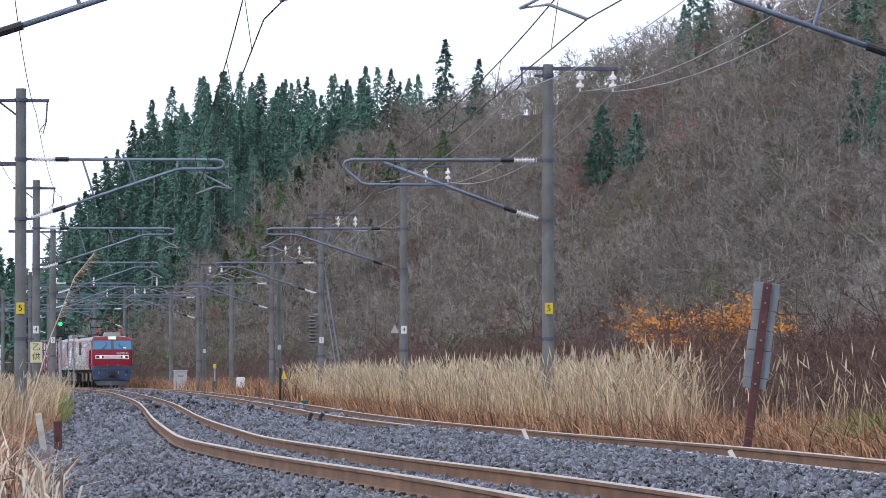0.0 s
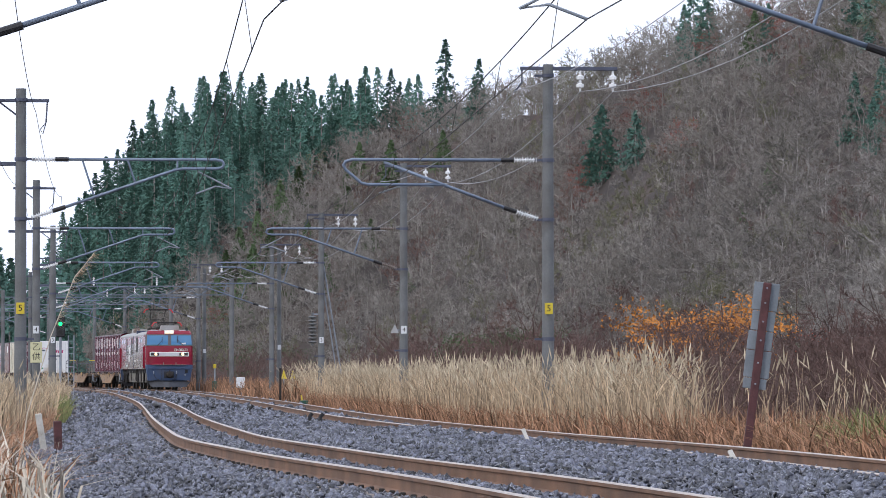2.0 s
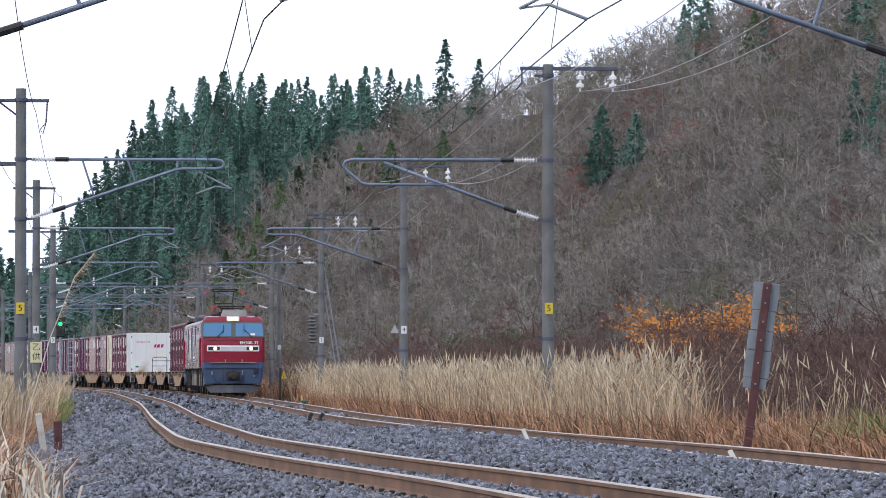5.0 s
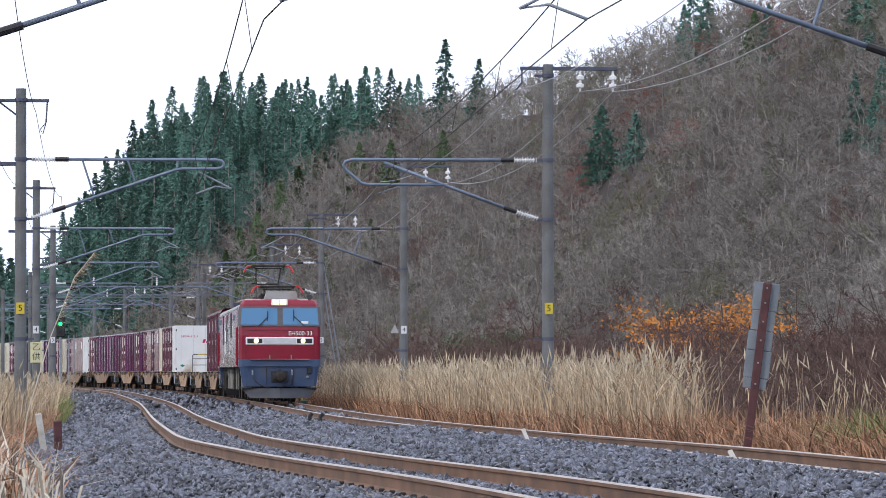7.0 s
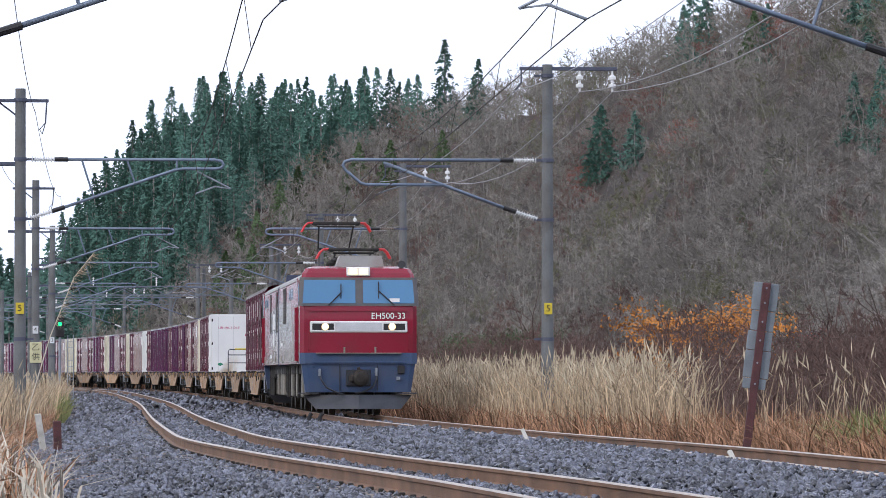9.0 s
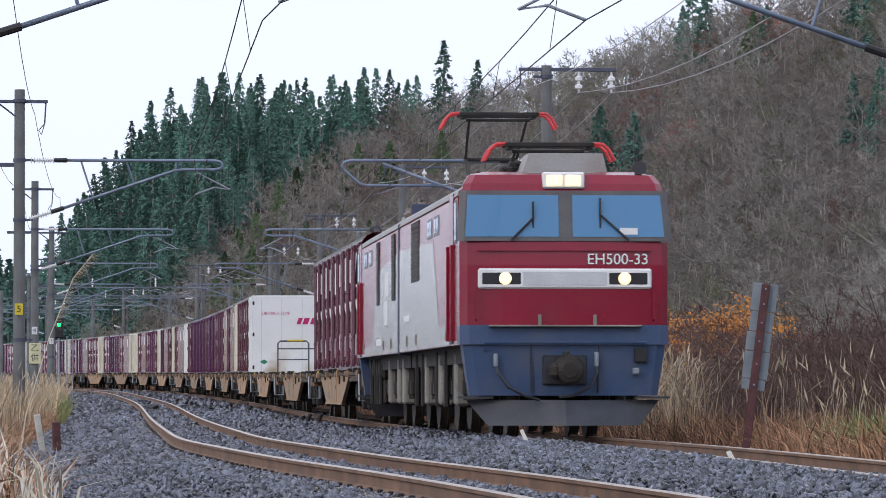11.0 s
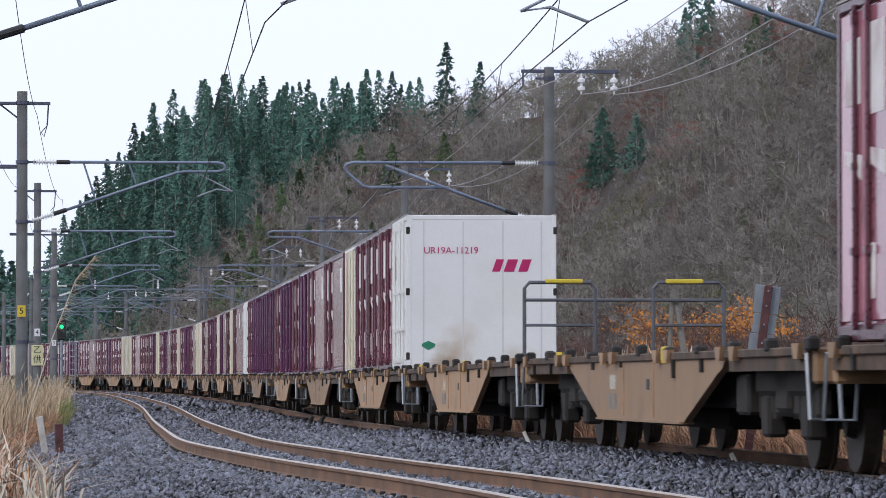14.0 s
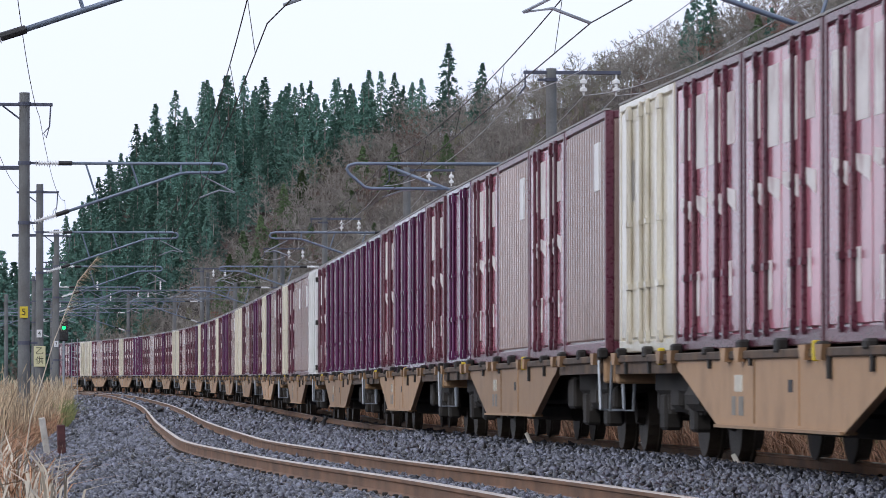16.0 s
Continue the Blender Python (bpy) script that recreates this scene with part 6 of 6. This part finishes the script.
    for _ in range(70):
        y = rng.uniform(68, 200)
        d = rng.uniform(6.5, 13)
        x = float(RIGHT(y)) + d
        if abs(x) < 0.115 * y:
            plant(plain, used, x, y, rng.uniform(0.7, 1.25), rng.uniform(0, 360))
    for _ in range(80):
        y = rng.uniform(64, 112)
        x = rng.uniform(0.055 * y, 0.112 * y)
        if x - float(RIGHT(y)) > 4.6:
            plant(plain, used, x, y, rng.uniform(0.5, 1.0), rng.uniform(0, 360))
    for _ in range(210):
        y = rng.uniform(150, 440)
        x = rng.uniform(float(RIGHT(y)) + 6.0, 0.105 * y)
        if y < float(FOOT_FAR(x / y)) - 5:
            plant(plain if rng.random() < 0.9 else oliv, used, x, y, rng.uniform(0.8, 1.6), rng.uniform(0, 360))
    for x, y, k, s in BUSHES:
        plant((rust, red, oliv)[k], used, x, y, s, rng.uniform(0, 360))


def blades(name, label, material, spots, height, width, lean, seed, plume=None, category="grass", bend=0.35):
    """Upright stems, each two narrow pieces that bend over."""
    rng = np.random.default_rng(seed)
    x, y, z = spots(rng)
    n = len(x)
    h = height[0] + (height[1] - height[0]) * rng.beta(2.2, 1.8, n)
    ang = rng.uniform(0, 2 * np.pi, n)
    side = np.stack([np.cos(ang), np.sin(ang) * 0.3, np.zeros(n)], -1)
    tilt = rng.normal(0, lean, (n, 2))
    w = rng.uniform(width[0], width[1], n)[:, None]
    a = np.stack([x, y, z], -1)
    mid = a + np.stack([tilt[:, 0] * h * 0.5, tilt[:, 1] * h * 0.5, h * 0.6], -1)
    tip = a + np.stack([tilt[:, 0] * h * (1 + bend * 2), tilt[:, 1] * h * (1 + bend), h * (1 - bend * np.abs(tilt[:, 0]))], -1)
    v = np.stack([a - side * w, a + side * w, mid - side * w * 0.8, mid + side * w * 0.8, tip], 1)
    o = np.arange(n)[:, None] * 5
    f = np.concatenate([o + np.array([0, 1, 3]), o + np.array([0, 3, 2]), o + np.array([2, 3, 4])])
    v = v.reshape(-1, 3)
    mi = np.zeros(len(f), np.int32)
    if plume:
        share, pw, pl = plume
        k = np.nonzero(rng.random(n) < share)[0]
        d = (tip[k] - mid[k])
        d /= np.linalg.norm(d, axis=1, keepdims=True)
        s2 = side[k] * pw
        pv = np.stack([tip[k] - d * pl * 0.6, tip[k] + s2, tip[k] - s2, tip[k] + d * pl], 1)
        o2 = len(v) + np.arange(len(k))[:, None] * 4
        f = np.concatenate([f, o2 + np.array([0, 1, 3]), o2 + np.array([0, 3, 2])])
        mi = np.concatenate([mi, np.ones(2 * len(k), np.int32)])
        v = np.concatenate([v, pv.reshape(-1, 3)])
    me = bpy.data.meshes.new(name)
    me.vertices.add(len(v))
    me.vertices.foreach_set("co", v.reshape(-1))
    me.loops.add(len(f) * 3)
    me.loops.foreach_set("vertex_index", f.reshape(-1).astype(np.int32))
    me.polygons.add(len(f))
    me.polygons.foreach_set("loop_start", np.arange(len(f), dtype=np.int32) * 3)
    me.materials.append(material)
    me.materials.append(M_PLUME)
    me.polygons.foreach_set("material_index", mi)
    me.update(calc_edges=True)
    return tagged(new(name, me), label, category, kind="stuff")


def build_grass():
    def right_strip(n, y0, y1, d0, d1, power=1.0, clump=0.0, east=0.112):
        def f(rng):
            y = y0 + (y1 - y0) * rng.random(n) ** power
            x = RIGHT(y) + d0 + (d1 - d0) * rng.random(n) ** 1.4
            if clump:
                keep = np.sin(x * 2.3 + y * 0.9) + np.sin(x * 0.8 - y * 1.7 + 1) + rng.normal(0, 0.8, n) > clump - 1
                x, y = x[keep], y[keep]
            keep = (np.abs(x) < 0.112 * y) & (x < east * y + 0.5 * np.sin(y * 0.9))
            x, y = x[keep], y[keep]
            return x, y, terrain(x, y) - 0.05
        return f

    def left_strip(n, y0, y1, d0, d1, power=1.0):
        def f(rng):
            y = y0 + (y1 - y0) * rng.random(n) ** power
            x = LEFT(y) - d0 - (d1 - d0) * rng.random(n) ** 1.3
            keep = np.abs(x) < 0.112 * y
            x, y = x[keep], y[keep]
            return x, y, terrain(x, y) - 0.05
        return f
    blades("reeds", "tall pale dry pampas reeds beside the railway", M_REED, right_strip(26000, 66, 215, 3.0, 9.5, 1.0, 0.3, 0.053), (0.8, 2.0), (0.007, 0.016), 0.15, 41, (0.5, 0.017, 0.2))
    blades("dry_grass", "matted russet dry grass below the reeds", M_REEDRED, right_strip(24000, 48, 190, 2.7, 7.5), (0.25, 1.0), (0.007, 0.018), 0.36, 42)
    blades("dry_grass", "matted russet dry grass and stalks", M_REEDRED, right_strip(7000, 44, 75, 2.6, 7.0), (0.2, 0.8), (0.006, 0.013), 0.45, 43)
    blades("reeds", "scattered pale plumed reeds beside the railway", M_REED, right_strip(280, 50, 72, 3.2, 6.5), (0.8, 1.7), (0.004, 0.008), 0.13, 44, (0.6, 0.016, 0.16))
    blades("reeds", "tall pale dry reeds on the bank", M_REED, left_strip(9000, 62, 190, 3.1, 8.5), (0.6, 1.55), (0.006, 0.012), 0.14, 45, (0.25, 0.012, 0.13))
    blades("dry_grass", "matted russet dry grass on the bank", M_REEDRED, left_strip(9000, 38, 130, 3.1, 6.5), (0.2, 0.9), (0.006, 0.013), 0.42, 46)
    blades("straw", "arching bleached grass leaves in the foreground", M_STRAW, left_strip(1300, 36.5, 58, 3.0, 5.2), (0.3, 0.85), (0.009, 0.018), 0.36, 47, bend=0.8)
    blades("straw", "thin bleached stalks in the foreground", M_STRAW, left_strip(60, 42, 55, 3.4, 5.0), (0.6, 1.3), (0.004, 0.007), 0.12, 48)
    blades("dry_grass", "brown dry grass along the far curve", M_REEDRED, right_strip(9000, 190, 420, 2.6, 9.0), (0.5, 1.5), (0.012, 0.03), 0.25, 51)
    blades("weeds", "fresh green weeds among dry grass", M_WEED, right_strip(1100, 56, 60, 3.5, 4.5), (0.3, 1.0), (0.014, 0.03), 0.4, 49)
    blades("weeds", "yellow-green grass at the bank's edge", M_WEED, left_strip(700, 125, 150, 2.9, 3.7), (0.4, 1.0), (0.012, 0.02), 0.2, 50)


def build_plume():
    p = thing("pampas_stalk", "tall leaning pampas stalk with feathery plume", "grass stalk", pose(-4.35, 46, -0.4))
    pts = [Vector((0, 0, 0)), Vector((0.12, 0, 0.9)), Vector((0.36, 0, 1.7)), Vector((0.6, 0, 2.3)), Vector((0.8, 0, 2.55))]
    part("stalk", Shape().tube(pts, 0.008, 5, r1=0.003), M_STRAW, p)
    rng = random.Random(9)
    v, f = [], []
    for _ in range(160):
        t = rng.uniform(2.2, 4.0)
        k = min(int(t), 3)
        a = pts[k].lerp(pts[k + 1], t - k)
        spikes(v, f, a, a + Vector((rng.uniform(0.02, 0.16), rng.uniform(-0.05, 0.05), rng.uniform(-0.08, 0.06))), 0.002)
    part("plume", Shape().add(v, f), M_PLUME, p)


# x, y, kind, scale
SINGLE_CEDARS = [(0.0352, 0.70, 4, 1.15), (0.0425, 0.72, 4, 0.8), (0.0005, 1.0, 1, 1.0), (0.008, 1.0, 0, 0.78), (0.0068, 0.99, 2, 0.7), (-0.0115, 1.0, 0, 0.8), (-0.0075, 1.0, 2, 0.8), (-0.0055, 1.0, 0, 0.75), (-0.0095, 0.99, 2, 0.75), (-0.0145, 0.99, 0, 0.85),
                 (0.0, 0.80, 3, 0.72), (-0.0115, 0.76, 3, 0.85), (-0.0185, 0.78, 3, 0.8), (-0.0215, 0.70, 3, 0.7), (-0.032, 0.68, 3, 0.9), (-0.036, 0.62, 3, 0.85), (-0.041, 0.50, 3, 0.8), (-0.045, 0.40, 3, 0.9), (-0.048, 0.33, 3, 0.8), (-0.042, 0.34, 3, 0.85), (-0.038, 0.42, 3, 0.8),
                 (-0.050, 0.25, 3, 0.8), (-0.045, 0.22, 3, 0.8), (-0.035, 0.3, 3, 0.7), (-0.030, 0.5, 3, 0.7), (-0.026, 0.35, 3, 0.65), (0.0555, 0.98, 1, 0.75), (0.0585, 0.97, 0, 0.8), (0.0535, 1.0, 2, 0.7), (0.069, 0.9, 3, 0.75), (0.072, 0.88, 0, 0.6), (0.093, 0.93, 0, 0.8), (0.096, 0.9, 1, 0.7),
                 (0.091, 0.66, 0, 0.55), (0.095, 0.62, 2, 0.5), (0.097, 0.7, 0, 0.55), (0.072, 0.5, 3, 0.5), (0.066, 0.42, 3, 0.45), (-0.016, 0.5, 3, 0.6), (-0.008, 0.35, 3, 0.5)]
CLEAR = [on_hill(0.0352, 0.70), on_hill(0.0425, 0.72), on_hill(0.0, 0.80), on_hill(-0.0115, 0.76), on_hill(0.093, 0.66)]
BUSHES = [(6.0, 130, 0, 1.0), (6.6, 131, 0, 1.35), (7.2, 128, 0, 1.45), (7.9, 132, 0, 1.4), (8.6, 129, 0, 1.35), (7.0, 134, 0, 1.2), (9.2, 131, 1, 1.1), (2.2, 181, 0, 0.85), (3.0, 179, 1, 0.9), (1.6, 184, 1, 0.75), (3.7, 177, 0, 0.7),
          (-21, 410, 1, 0.9), (-25.1, 385, 2, 1.4), (-23.0, 390, 2, 1.4), (-26.5, 400, 2, 1.5), (-29, 420, 2, 1.1),
          (-17.5, 400, 2, 0.8), (8.0, 105, 1, 0.45), (7.6, 112, 1, 0.5)]
build_trees()
build_grass()
build_plume()


# ---- tracks and loose stones ----
build_track("track_right", RIGHT, "rusty narrow-gauge railway track on concrete sleepers")
build_track("track_left", LEFT, "rusty narrow-gauge railway track curving past")
build_stones()
motions()
